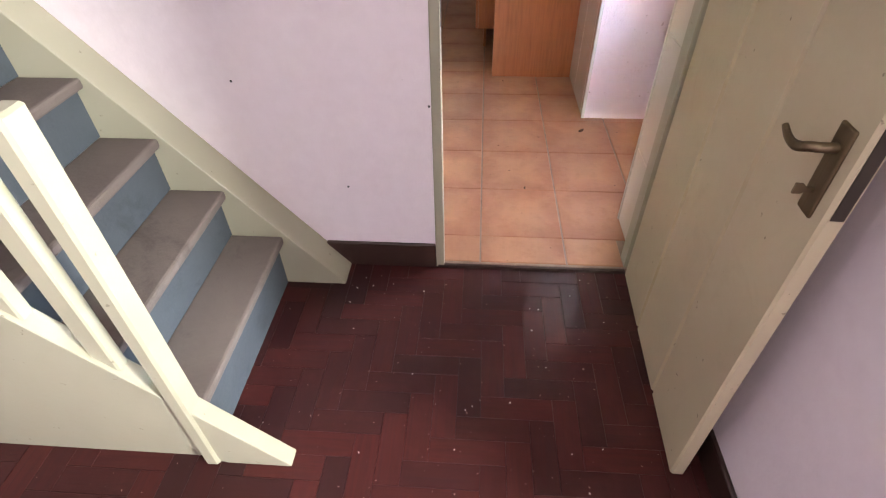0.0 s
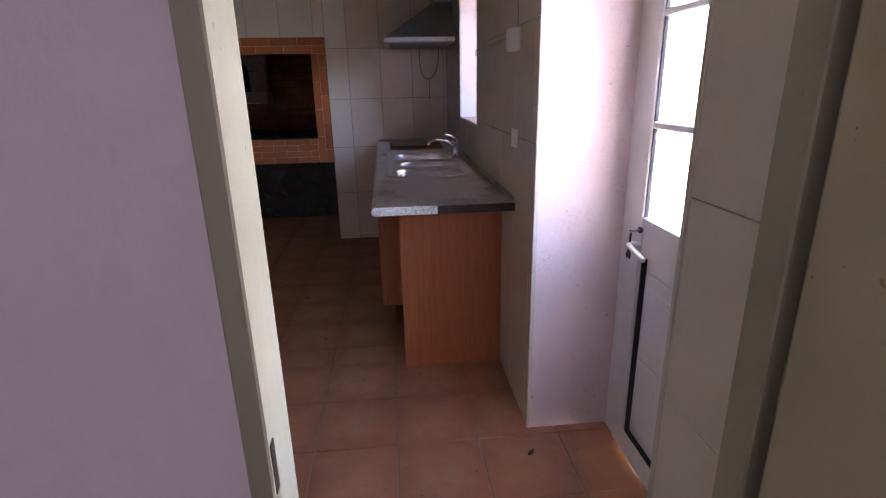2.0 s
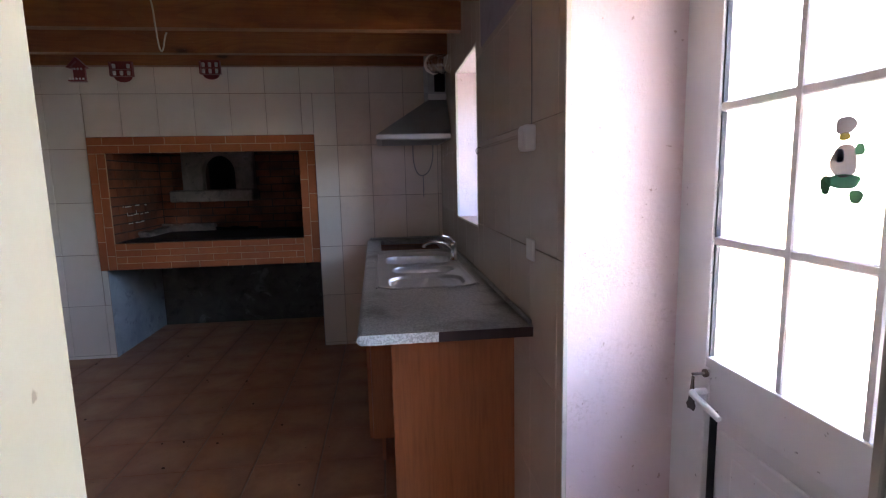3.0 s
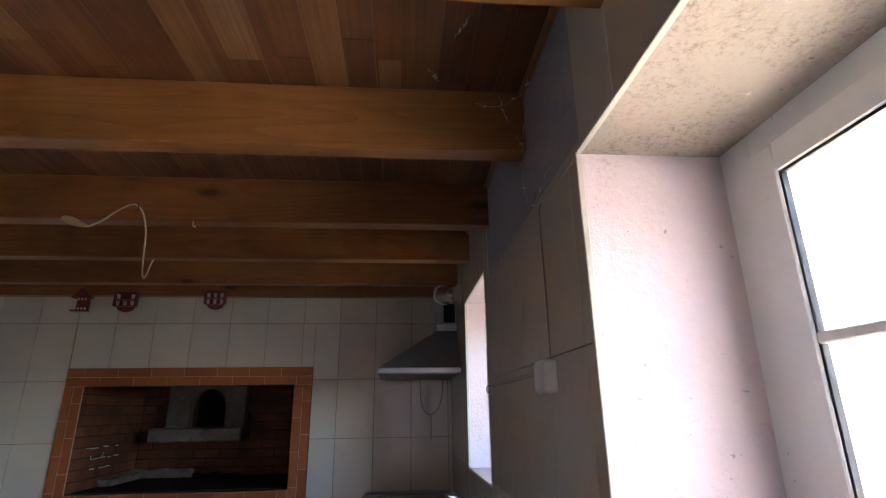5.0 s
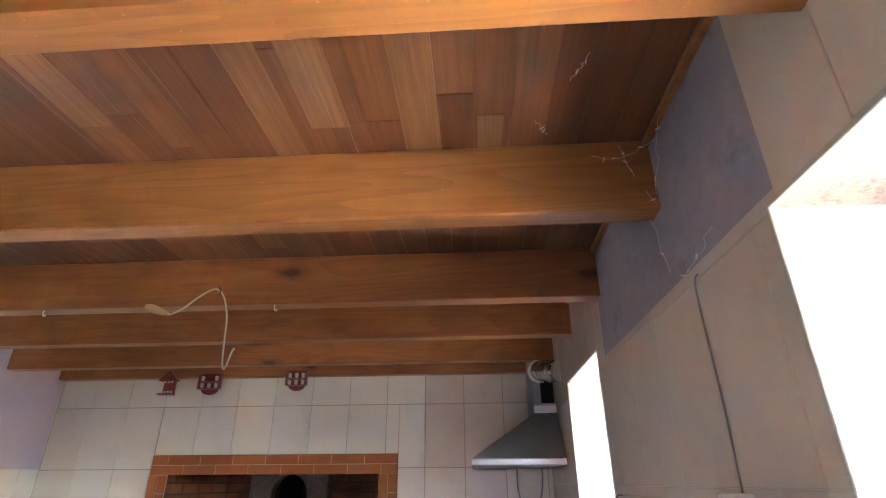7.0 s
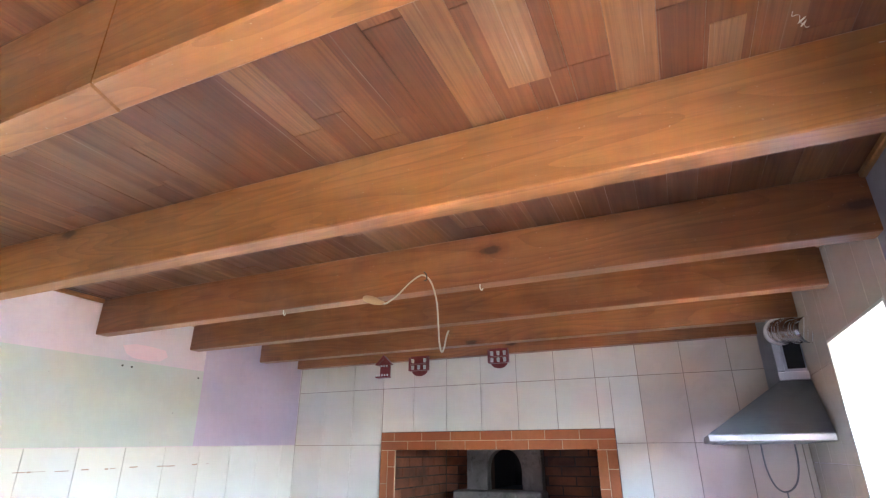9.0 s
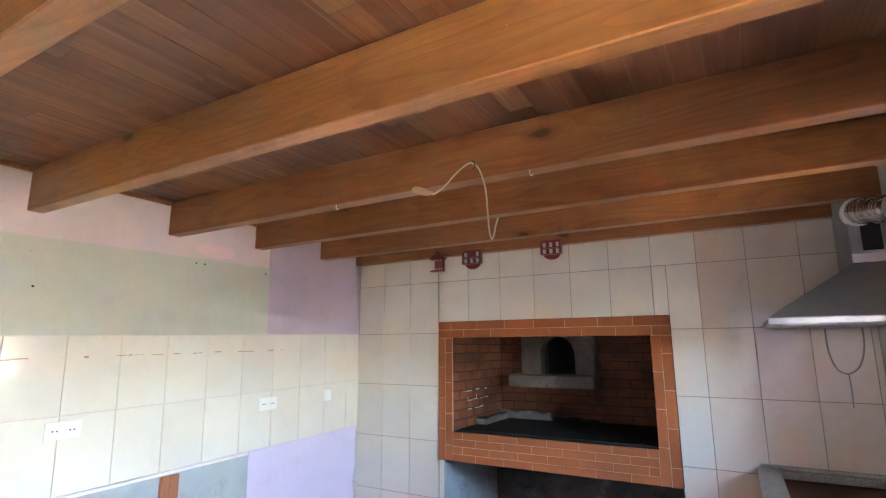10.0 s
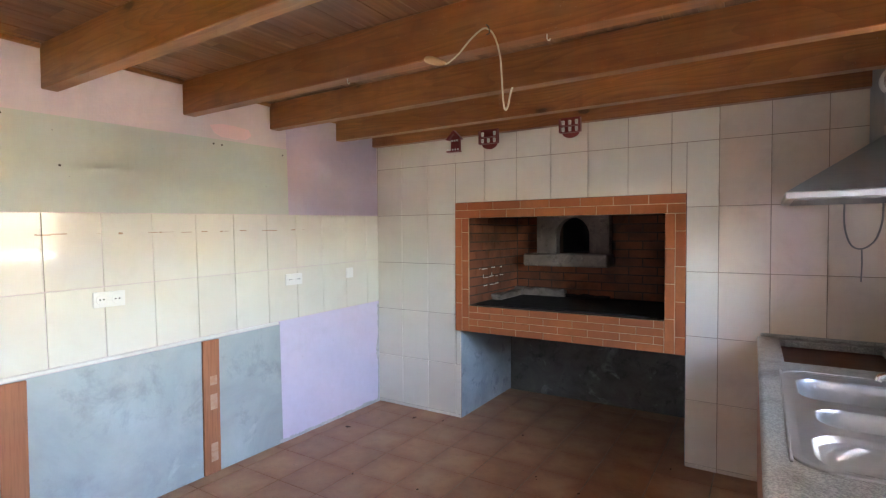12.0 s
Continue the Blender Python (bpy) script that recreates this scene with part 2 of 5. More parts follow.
def brick_material(name, a, b, soot=(0.05, 0.03, 0.025), soot_amount=0.25, rough=0.7):
    n = Nodes(name)
    c = n.mix(n.random(), a, b)
    c = n.mix(n.times(n.ramp(n.noise(n.pos, 30, 5), 0.4, 0.8), 0.35), c, tuple(v * 0.6 for v in a))
    d = n.ramp(n.noise(n.pos, 3.2, 6, 0.6, 0.4), 0.4, 0.72)
    c = n.mix(n.times(d, soot_amount), c, soot)
    return n.finish(c, rough, n.noise(n.pos, 50, 5), 0.0015, spec=0.3)


def glass_material(name="window_glass", tint=(0.995, 0.998, 0.996)):
    n = Nodes(name)
    b = n.bsdf
    b.inputs["Base Color"].default_value = (*tint, 1)
    b.inputs["Roughness"].default_value = 0.0
    b.inputs["Transmission Weight"].default_value = 1.0
    b.inputs["IOR"].default_value = 1.45
    return n.mat


def speckled(name, a, b, spot, level):
    """Rough thrown plaster with pits and mould specks in drifts."""
    n = Nodes(name)
    c = n.mix(n.ramp(n.noise(n.pos, 2.2, 5, 0.6), 0.3, 0.7), a, b)
    drift = n.ramp(n.noise(n.pos, 3.4, 4, 0.6, 0.5), level - 0.06, level + 0.16)
    speck = n.ramp(n.noise(n.pos, 95, 5, 0.75), 0.49, 0.64)
    c = n.mix(n.times(n.times(speck, drift), 0.7), c, spot)
    few = n.ramp(n.noise(n.pos, 48, 3, 0.55), 0.70, 0.74)
    c = n.mix(n.times(few, 0.7), c, spot)
    pale = n.ramp(n.noise(n.pos, 17, 4, 0.6), 0.68, 0.72)
    c = n.mix(n.times(pale, 0.4), c, (0.78, 0.74, 0.72))
    return n.finish(c, 0.8, n.noise(n.pos, 48, 6, 0.65), 0.0032, spec=0.3)


def worktop_material():
    n = Nodes("speckled_grey_laminate")
    c = n.mix(n.ramp(n.noise(n.pos, 160, 3), 0.4, 0.62), (0.28, 0.29, 0.27), (0.52, 0.525, 0.49))
    c = n.mix(n.ramp(n.noise(n.pos, 230, 2), 0.62, 0.7), c, (0.10, 0.10, 0.10))
    c = n.mix(n.times(n.ramp(n.noise(n.pos, 2.6, 6, 0.65), 0.53, 0.66), 0.65), c, (0.10, 0.075, 0.06))
    return n.finish(c, n.remap(n.noise(n.pos, 7, 5), 0.25, 0.5), n.noise(n.pos, 120, 3), 0.0004)


M_HALL = plaster("pink_white_hall_plaster", (0.82, 0.735, 0.755), (0.79, 0.70, 0.72), (0.60, 0.50, 0.52), 0.0008, 0.6, 0.15)
M_REVEAL = speckled("rough_pink_reveal_plaster", (0.72, 0.62, 0.635), (0.66, 0.555, 0.57), (0.36, 0.25, 0.22), 0.60)
M_PINK = plaster("pink_upper_wall_plaster", (0.70, 0.59, 0.59), (0.65, 0.54, 0.545), (0.50, 0.43, 0.43), 0.002, 0.8, 0.45)
M_BRIGHT_PINK = plaster("fresh_pink_plaster", (0.80, 0.585, 0.595), (0.78, 0.55, 0.565), (0.66, 0.47, 0.48), 0.0015)
M_LILAC = plaster("lilac_painted_plaster", (0.65, 0.575, 0.71), (0.61, 0.535, 0.665), (0.46, 0.39, 0.46), 0.0018, 0.75, 0.35)
M_LILAC_DARK = plaster("dusty_lilac_plaster", (0.57, 0.47, 0.555), (0.52, 0.43, 0.515), (0.38, 0.33, 0.39), 0.002, 0.8, 0.4)
M_SOOT = plaster("sooty_bare_plaster", (0.44, 0.40, 0.44), (0.30, 0.27, 0.31), (0.09, 0.08, 0.09), 0.003, 0.9, 0.7, 40, 5.0)
M_GREEN = plaster("grey_green_plasterboard", (0.56, 0.58, 0.50), (0.52, 0.545, 0.465), (0.43, 0.44, 0.38), 0.0008, 0.8, 0.4)
M_WHITE = plaster("white_wall_plaster", (0.78, 0.77, 0.75), (0.74, 0.73, 0.71), (0.6, 0.58, 0.55), 0.001)
M_RENDER = plaster("outer_wall_render", (0.75, 0.73, 0.68), (0.70, 0.68, 0.62), (0.5, 0.47, 0.42), 0.003)
M_GREY = concrete("grey_blue_cement", (0.40, 0.435, 0.44), (0.30, 0.332, 0.338), (0.22, 0.245, 0.252), (0.54, 0.58, 0.58), 2.0)
M_FLAKE = concrete("flaked_grey_plaster", (0.52, 0.50, 0.49), (0.38, 0.365, 0.37), (0.16, 0.15, 0.16), (0.68, 0.66, 0.65), 9)
M_NOOK = concrete("dark_patchy_cement", (0.16, 0.155, 0.14), (0.08, 0.077, 0.069), (0.02, 0.02, 0.02), (0.42, 0.43, 0.43), 4.5)
M_STONE = concrete("pale_oven_stone", (0.29, 0.235, 0.20), (0.17, 0.135, 0.115), (0.045, 0.036, 0.03), (0.48, 0.43, 0.38), 6)
M_STONE_PALE = concrete("pale_filler", (0.50, 0.34, 0.25), (0.44, 0.23, 0.14), (0.38, 0.16, 0.08), None, 14)
M_SOFFIT = speckled("speckled_tan_soffit_plaster", (0.46, 0.395, 0.335), (0.37, 0.31, 0.255), (0.18, 0.12, 0.085), 0.46)
M_GLUE = plain("old_brown_glue", (0.44, 0.29, 0.20), 0.7)
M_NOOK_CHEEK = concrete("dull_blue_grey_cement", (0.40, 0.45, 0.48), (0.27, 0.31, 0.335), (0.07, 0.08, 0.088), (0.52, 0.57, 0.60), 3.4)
M_BLACK = plain("soot_and_shade_black", (0.012, 0.011, 0.010), 0.95)
M_ASH = concrete("sooty_fire_bed", (0.025, 0.022, 0.02), (0.012, 0.011, 0.011), (0.005, 0.005, 0.005), (0.07, 0.065, 0.06), 8)
M_GROUT = concrete("dusty_brown_grout", (0.36, 0.275, 0.22), (0.25, 0.18, 0.14), (0.12, 0.085, 0.062))
M_WALL_GROUT = concrete("brown_tile_grout", (0.40, 0.33, 0.26), (0.31, 0.25, 0.195), (0.20, 0.155, 0.12))
M_MORTAR = concrete("cream_brick_mortar", (0.62, 0.42, 0.26), (0.52, 0.33, 0.19), (0.37, 0.20, 0.11))
M_SOOT_MORTAR = concrete("sooty_mortar", (0.11, 0.060, 0.042), (0.07, 0.040, 0.030), (0.015, 0.01, 0.008))
M_TILE = glazed("cream_wall_tile", (0.74, 0.70, 0.61), (0.70, 0.655, 0.57), (0.52, 0.46, 0.36), 0.035, 0.2, 0.0003)
M_TILE_PINKISH = glazed("pinkish_wall_tile", (0.73, 0.635, 0.53), (0.675, 0.58, 0.48), (0.47, 0.375, 0.29), 0.05, 0.35, 0.0003)
M_FLOOR_TILE = floor_tile_material()
M_PARQUET = parquet_material()
M_PARQUET_BED = plain("dark_parquet_joint", (0.02, 0.009, 0.008), 0.8)
M_BRICK = brick_material("orange_face_brick", (0.45, 0.145, 0.05), (0.37, 0.11, 0.04), (0.2, 0.07, 0.04), 0.2)
M_FIRE_BRICK = brick_material("sooty_fire_brick", (0.30, 0.098, 0.043), (0.20, 0.062, 0.03), (0.035, 0.019, 0.014), 0.85)
M_BEAM = pine("orange_brown_beam_pine", (0.415, 0.176, 0.048), (0.30, 0.115, 0.031), (0.12, 0.040, 0.0135))
M_BEAM_DARK = pine("dark_red_brown_beam_pine", (0.355, 0.135, 0.042), (0.255, 0.088, 0.027), (0.10, 0.033, 0.012))
M_PLANK = boards("dark_ceiling_boards", [(0.245, 0.091, 0.032), (0.305, 0.122, 0.044), (0.205, 0.072, 0.027), (0.345, 0.155, 0.058)])
M_PLANK_PALE = boards("pale_ceiling_board", [(0.36, 0.175, 0.076), (0.33, 0.155, 0.066), (0.36, 0.175, 0.076), (0.33, 0.155, 0.066)])
M_CABINET = wood("orange_laminate_panel", (0.47, 0.17, 0.062), (0.42, 0.145, 0.052), "z", 0.4, False, False, 0.05)
M_BATTEN = wood("red_brown_batten", (0.40, 0.15, 0.065), (0.30, 0.10, 0.042), "z", 0.6, False, False, 0.2)
M_CREAM = painted("cream_gloss_paint", (0.38, 0.355, 0.255), (0.40, 0.33, 0.21), 0.38, 0.3)
M_DOOR = painted("aged_cream_door_paint", (0.54, 0.46, 0.30), (0.38, 0.30, 0.18), 0.4, 0.35)
M_BASE = painted("dark_brown_skirting_paint", (0.035, 0.016, 0.012), (0.08, 0.05, 0.04), 0.35, 0.4)
M_RISER = concrete("blue_grey_stair_paint", (0.075, 0.088, 0.098), (0.062, 0.072, 0.082), (0.042, 0.048, 0.054))
M_TREAD = concrete("worn_grey_brown_tread", (0.165, 0.132, 0.115), (0.135, 0.106, 0.093), (0.085, 0.066, 0.058))
M_ALU = painted("white_powder_coated_aluminium", (0.80, 0.81, 0.81), (0.6, 0.6, 0.58), 0.35, 0.15, 0.0002)
M_BEAD = painted("yellowed_corner_bead", (0.56, 0.54, 0.46), (0.40, 0.37, 0.30), 0.5, 0.5, 0.0008, 14.0)
M_SEAL = plain("black_rubber_seal", (0.02, 0.022, 0.03), 0.6)
M_GLASS = glass_material()
# grey tint added to weaken the light through slit and hall panes
M_DIMMING_GLASS = glass_material("dimming_window_glass", (0.45, 0.45, 0.45))
M_STEEL = metal("brushed_stainless_steel", (0.56, 0.56, 0.545), 0.30)
M_HOOD = metal("dull_grey_hood_steel", (0.38, 0.395, 0.40), 0.42)
M_CHROME = metal("chrome", (0.80, 0.80, 0.82), 0.1)
M_FOIL = metal("crumpled_foil_duct", (0.75, 0.75, 0.75), 0.22)
M_BRONZE = metal("tarnished_bronze", (0.20, 0.15, 0.09), 0.45)
M_DARK_METAL = plain("dark_worn_steel", (0.09, 0.075, 0.06), 0.45, 0.8)
M_PLASTIC = plain("white_plastic", (0.80, 0.79, 0.75), 0.35, 0.0, 0.05)
M_HOLE = plain("dark_socket_hole", (0.05, 0.05, 0.05), 0.6)
M_CABLE = plain("cream_flex_cable", (0.60, 0.54, 0.42), 0.5)
M_GREY_CABLE = plain("grey_cable", (0.28, 0.27, 0.26), 0.5)
M_RED = painted("dark_red_lacquered_wood", (0.19, 0.022, 0.022), (0.06, 0.01, 0.01), 0.35, 0.4)
M_WORKTOP = worktop_material()
M_CHIPBOARD = wood("raw_brown_board", (0.22, 0.085, 0.045), (0.15, 0.055, 0.03), "x", 0.7, False, False, 0.1)
M_WEB = plain("dusty_cobweb", (0.80, 0.78, 0.74), 0.9)
M_DEBRIS = plain("dry_crumbs", (0.10, 0.05, 0.03), 0.9)
M_WOOD_END = plain("pale_wire_connector", (0.55, 0.36, 0.2), 0.6)
M_GROUND = concrete("pale_yard_concrete", (0.58, 0.54, 0.47), (0.52, 0.48, 0.41), (0.42, 0.38, 0.32), None, 1.2)
M_YELLOW = plaster("ochre_garden_wall_paint", (0.62, 0.47, 0.22), (0.56, 0.42, 0.2), (0.4, 0.3, 0.18), 0.004)
M_STICK_PALE = plain("sticker_white", (0.85, 0.85, 0.82), 0.6)
M_STICK_YELLOW = plain("sticker_yellow", (0.62, 0.48, 0.06), 0.6)
M_STICK_BLUE = plain("sticker_blue", (0.05, 0.20, 0.45), 0.6)
M_STICK_GREEN = plain("sticker_green", (0.16, 0.62, 0.34), 0.6)
M_STICK_DARK = plain("sticker_dark_green", (0.08, 0.30, 0.14), 0.6)
M_LEAF = plain("shrub_leaves", (0.075, 0.13, 0.035), 0.55, 0.0, 0.4)
M_BARK = plain("shrub_bark", (0.12, 0.085, 0.055), 0.9)

# ---- mesh helpers ----


def bm_box(x0, x1, y0, y1, z0, z1, bevel=0.0, bm=None, segments=1):
    """A box added to a bmesh, with rounded edges where bevel is given."""
    own = bm is None
    bm = bm or bmesh.new()
    made = bmesh.ops.create_cube(bm, size=1.0)["verts"]
    for v in made:
        v.co = Vector((x0 + (v.co.x + 0.5) * (x1 - x0), y0 + (v.co.y + 0.5) * (y1 - y0), z0 + (v.co.z + 0.5) * (z1 - z0)))
    if bevel:
        edges = list({e for v in made for e in v.link_edges})
        bmesh.ops.bevel(bm, geom=edges, offset=bevel, segments=segments, profile=0.5, affect="EDGES", clamp_overlap=True)
    return bm


def bm_prism(points, axis, a, b, bevel=0.0, bm=None):
    """A polygon of 2D points, drawn out from a to b along an axis."""
    bm = bm or bmesh.new()

    def at(p, d):
        return {"x": (d, p[0], p[1]), "y": (p[0], d, p[1]), "z": (p[0], p[1], d)}[axis]

    lo = [bm.verts.new(at(p, a)) for p in points]
    hi = [bm.verts.new(at(p, b)) for p in points]
    n = len(points)
    faces = [bm.faces.new(lo), bm.faces.new(hi)] + [bm.faces.new((lo[i], lo[(i + 1) % n], hi[(i + 1) % n], hi[i])) for i in range(n)]
    bmesh.ops.recalc_face_normals(bm, faces=faces)
    if bevel:
        edges = list({e for f in faces for e in f.edges})
        bmesh.ops.bevel(bm, geom=edges, offset=bevel, segments=1, affect="EDGES", clamp_overlap=True)
    return bm


def bm_lathe(profile, m=None, steps=20, bm=None):
    """A profile of (radius, height) turned round z, laid at the pose m."""
    bm = bm or bmesh.new()
    m = m or Matrix()
    rings = []
    for r, z in profile:
        rings.append([bm.verts.new(m @ Vector((r * math.cos(2 * math.pi * i / steps), r * math.sin(2 * math.pi * i / steps), z))) for i in range(steps)])
    for a, b in zip(rings, rings[1:]):
        for i in range(steps):
            f = bm.faces.new((a[i], a[(i + 1) % steps], b[(i + 1) % steps], b[i]))
            f.smooth = True
    for ring in (rings[0], rings[-1]):
        bm.faces.new(ring)
    bmesh.ops.recalc_face_normals(bm, faces=bm.faces)
    return bm


def bm_tube(points, radius, steps=8, bm=None):
    """A round tube along points, smoothed between them."""
    bm = bm or bmesh.new()
    pts = [Vector(p) for p in points]
    path = []
    for i in range(len(pts) - 1):
        p0, p1, p2, p3 = pts[max(i - 1, 0)], pts[i], pts[i + 1], pts[min(i + 2, len(pts) - 1)]
        for k in range(6):
            t = k / 6
            path.append(0.5 * ((2 * p1) + (p2 - p0) * t + (2 * p0 - 5 * p1 + 4 * p2 - p3) * t * t + (3 * p1 - p0 - 3 * p2 + p3) * t ** 3))
    path.append(pts[-1])
    rings = []
    side = None
    for i, p in enumerate(path):
        d = (path[min(i + 1, len(path) - 1)] - path[max(i - 1, 0)]).normalized()
        if side is None:
            side = d.orthogonal().normalized()
        side = (side - d * side.dot(d)).normalized()
        up = d.cross(side)
        r = radius(i / (len(path) - 1)) if callable(radius) else radius
        rings.append([bm.verts.new(p + r * (math.cos(2 * math.pi * k / steps) * side + math.sin(2 * math.pi * k / steps) * up)) for k in range(steps)])
    for a, b in zip(rings, rings[1:]):
        for k in range(steps):
            f = bm.faces.new((a[k], a[(k + 1) % steps], b[(k + 1) % steps], b[k]))
            f.smooth = True
    bm.faces.new(rings[0])
    bm.faces.new(rings[-1])
    bmesh.ops.recalc_face_normals(bm, faces=bm.faces)
    return bm


def link_mesh(name, bm, material, parent=None, label=""):
    mesh = bpy.data.meshes.new(name)
    bm.to_mesh(mesh)
    bm.free()
    mesh.materials.append(material)
    ob = new(name, mesh)
    ob.parent = parent
    if label:
        tagged(ob, label)
    return ob


def part(name, bm, material, parent, label=""):
    """One mesh as a part of a thing or of a part. Things at the origin keep world coordinates."""
    return link_mesh(name, bm, material, parent, label)


def structure(name, bm, material, label, category):
    return tagged(link_mesh(name, bm, material), label, category, kind="structure")


def thing(name, label, category, group=""):
    """An Empty that holds a thing's parts."""
    ob = new(name)
    ob.empty_display_size = 0.05
    return tagged(ob, label, category, group)


PIECES = {}


def piece_mesh(name, w, h, d, chamfer, material):
    """A shared slab w by h, d thick, lying in xy round its middle with its face at +z = 0."""
    key = (name, round(w, 4), round(h, 4), round(d, 4), material.name)
    if key not in PIECES:
        x, y, c = w / 2, h / 2, chamfer
        verts = []
        for s, z in ((0, -d), (0, -c), (c, 0)):
            verts += [(-x + s, -y + s, z), (x - s, -y + s, z), (x - s, y - s, z), (-x + s, y - s, z)]
        faces = [(8, 9, 10, 11), (3, 2, 1, 0)]
        for r in (0, 4):
            faces += [(r + i, r + (i + 1) % 4, r + 4 + (i + 1) % 4, r + 4 + i) for i in range(4)]
        mesh = bpy.data.meshes.new(name)
        mesh.from_pydata(verts, [], faces)
        mesh.materials.append(material)
        PIECES[key] = mesh
    return PIECES[key]


def piece(name, m, w, h, d, chamfer, material, parent):
    ob = new(name, piece_mesh(name, w, h, d, chamfer, material))
    ob.matrix_world = m
    ob.parent = parent
    return ob


FACING = {
    "up": pose(0, 0, 0),
    "-x": Matrix(((0, 0, -1, 0), (-1, 0, 0, 0), (0, 1, 0, 0), (0, 0, 0, 1))),
    "+x": Matrix(((0, 0, 1, 0), (1, 0, 0, 0), (0, 1, 0, 0), (0, 0, 0, 1))),
    "-y": Matrix(((1, 0, 0, 0), (0, 0, -1, 0), (0, 1, 0, 0), (0, 0, 0, 1))),
}


def laid(facing, place, jitter=0.0, spin=0.0):
    m = Matrix.Translation(place) @ FACING[facing]
    if jitter or spin:
        m = m @ pose(0, 0, 0, random.uniform(-jitter, jitter), random.uniform(-jitter, jitter), random.uniform(-spin, spin))
    return m


def cuts(start, pitch, lo, hi):
    """The joint lines start + n * pitch between lo and hi, both ends included."""
    k = math.ceil((lo - start) / pitch + 0.02)
    out = [lo]
    while start + k * pitch < hi - 0.01:
        out.append(start + k * pitch)
        k += 1
    return out + [hi]

# ---- the rooms ----
XL, XR, YN, YB = -2.972, 0.68, 1.79, 5.875      # kitchen wall faces
ZK, ZC = 0.02, 2.52                           # kitchen floor, ceiling boards
HX0, HX1, HY0, HY1, HZ = -3.0, 0.752, -2.4, 1.64, 2.75  # hall
PX1 = 2.4                                      # entrance end of the hall
HE = 0.45                                      # end of the wall beside the open door
OUT = 1.10                                     # outer face of the outside wall
DY0, DY1, DZ = 1.95, 2.86, 2.062              # outside door's recess
SY0, SY1, SZ0, SZ1 = 4.185, 4.94, 1.19, 2.135  # slit window
TH = 0.008                                     # tile thickness
XN = 0.712                                      # tiled pier beside the hall door


def boxes(name, rows, material, label, category):
    bm = bmesh.new()
    for r in rows:
        bm_box(*r, bm=bm)
    return structure(name, bm, material, label, category)


NAIL_HOLES = [(-0.645, 0.733), (-0.336, 0.359), (-0.045, 0.662)]
# hall walls
hall_wall = boxes("wall_hall_north", [
    (HX0, -0.036, HY1, YN, 0, HZ), (0.717, OUT, HY1, YN, 0, HZ), (-0.036, 0.717, HY1, YN, 2.08, HZ)],
    M_HALL, "smooth pinkish white plastered hall wall behind the stairs", "wall")
boxes("wall_hall_east", [
    (HX1, OUT, HE, HY1, 0, HZ), (OUT, PX1, HE - 0.1, HE, 0, HZ)],
    M_HALL, "pinkish white plastered hall wall beside the open door", "wall")
boxes("wall_porch_east", [(PX1, PX1 + 0.1, HY0 - 0.1, -0.90, 0, HZ), (PX1, PX1 + 0.1, -0.46, HE, 0, HZ), (PX1, PX1 + 0.1, -0.90, -0.46, 0, 0.9), (PX1, PX1 + 0.1, -0.90, -0.46, 2.2, HZ)],
    M_HALL, "pinkish white plastered wall with the entrance window", "wall")
# two unseen walls, kept darker so that less light bounces round the hall
boxes("wall_hall_south", [(HX0, PX1 + 0.1, HY0 - 0.1, HY0, 0, HZ)], M_LILAC_DARK, "unseen hall end wall, dark lilac to cut bounced light", "wall")
boxes("wall_hall_west", [(HX0 - 0.1, HX0, HY0 - 0.1, YN, 0, HZ)], M_LILAC_DARK, "unseen hall side wall, dark lilac to cut bounced light", "wall")
boxes("ceiling_hall", [(HX0 - 0.1, OUT, HE, YN, HZ, HZ + 0.1), (HX0 - 0.1, PX1 + 0.1, HY0 - 0.1, HE, HZ, HZ + 0.1)], M_WHITE, "plain white hall ceiling", "ceiling")

hall_window = thing("window_hall", "white framed hall window in the outside wall", "window")
tagged(hall_window, kind="structure")
bm = bmesh.new()
for r in [(2.42, 2.46, -0.90, -0.86, 0.9, 2.2), (2.42, 2.46, -0.50, -0.46, 0.9, 2.2), (2.42, 2.46, -0.86, -0.50, 0.9, 0.95), (2.42, 2.46, -0.86, -0.50, 2.15, 2.2)]:
    bm_box(*r, bm=bm)
part("window_frame", bm, M_ALU, hall_window)
pane = part("pane", bm_box(2.438, 2.442, -0.859, -0.501, 0.951, 2.149), M_DIMMING_GLASS, hall_window)
pane.visible_shadow = False

for x_, z_ in NAIL_HOLES:
    part("nail_hole", bm_lathe([(0.004, 0.0), (0.004, 0.0012)], laid("-y", (x_, HY1 - 0.0012, z_)), 8), M_HOLE, hall_wall)

# kitchen shell
boxes("wall_kitchen_south", [(XL - 0.1, HX0 - 0.1, HY1, YN, 0, HZ)], M_WHITE, "white plastered kitchen end wall", "wall")
left_wall = boxes("wall_kitchen_west", [(XL - 0.15, XL - TH, YN, 6.95, 0, HZ)], M_PINK, "patched kitchen wall of pink plaster, board, tile and cement", "wall")
right_wall = boxes("wall_kitchen_east", [(XR + TH, OUT, DY1, SY0, 0, HZ)], M_REVEAL, "thick outside wall with rough pink plastered reveals", "wall")
for r in [(XN + TH, OUT, YN, DY0, 0, HZ), (XR + TH, OUT, SY1, YB + 0.01, 0, HZ), (XR + TH, OUT, DY0, DY1, DZ, HZ), (XR + TH, OUT, SY0, SY1, 0, SZ0), (XR + TH, OUT, SY0, SY1, SZ1, HZ)]:
    part("wall_section", bm_box(*r), M_REVEAL, right_wall)
FX0, FX1, FZ0, FZ1 = -2.005, -0.506, 0.98, 1.70   # firebox opening
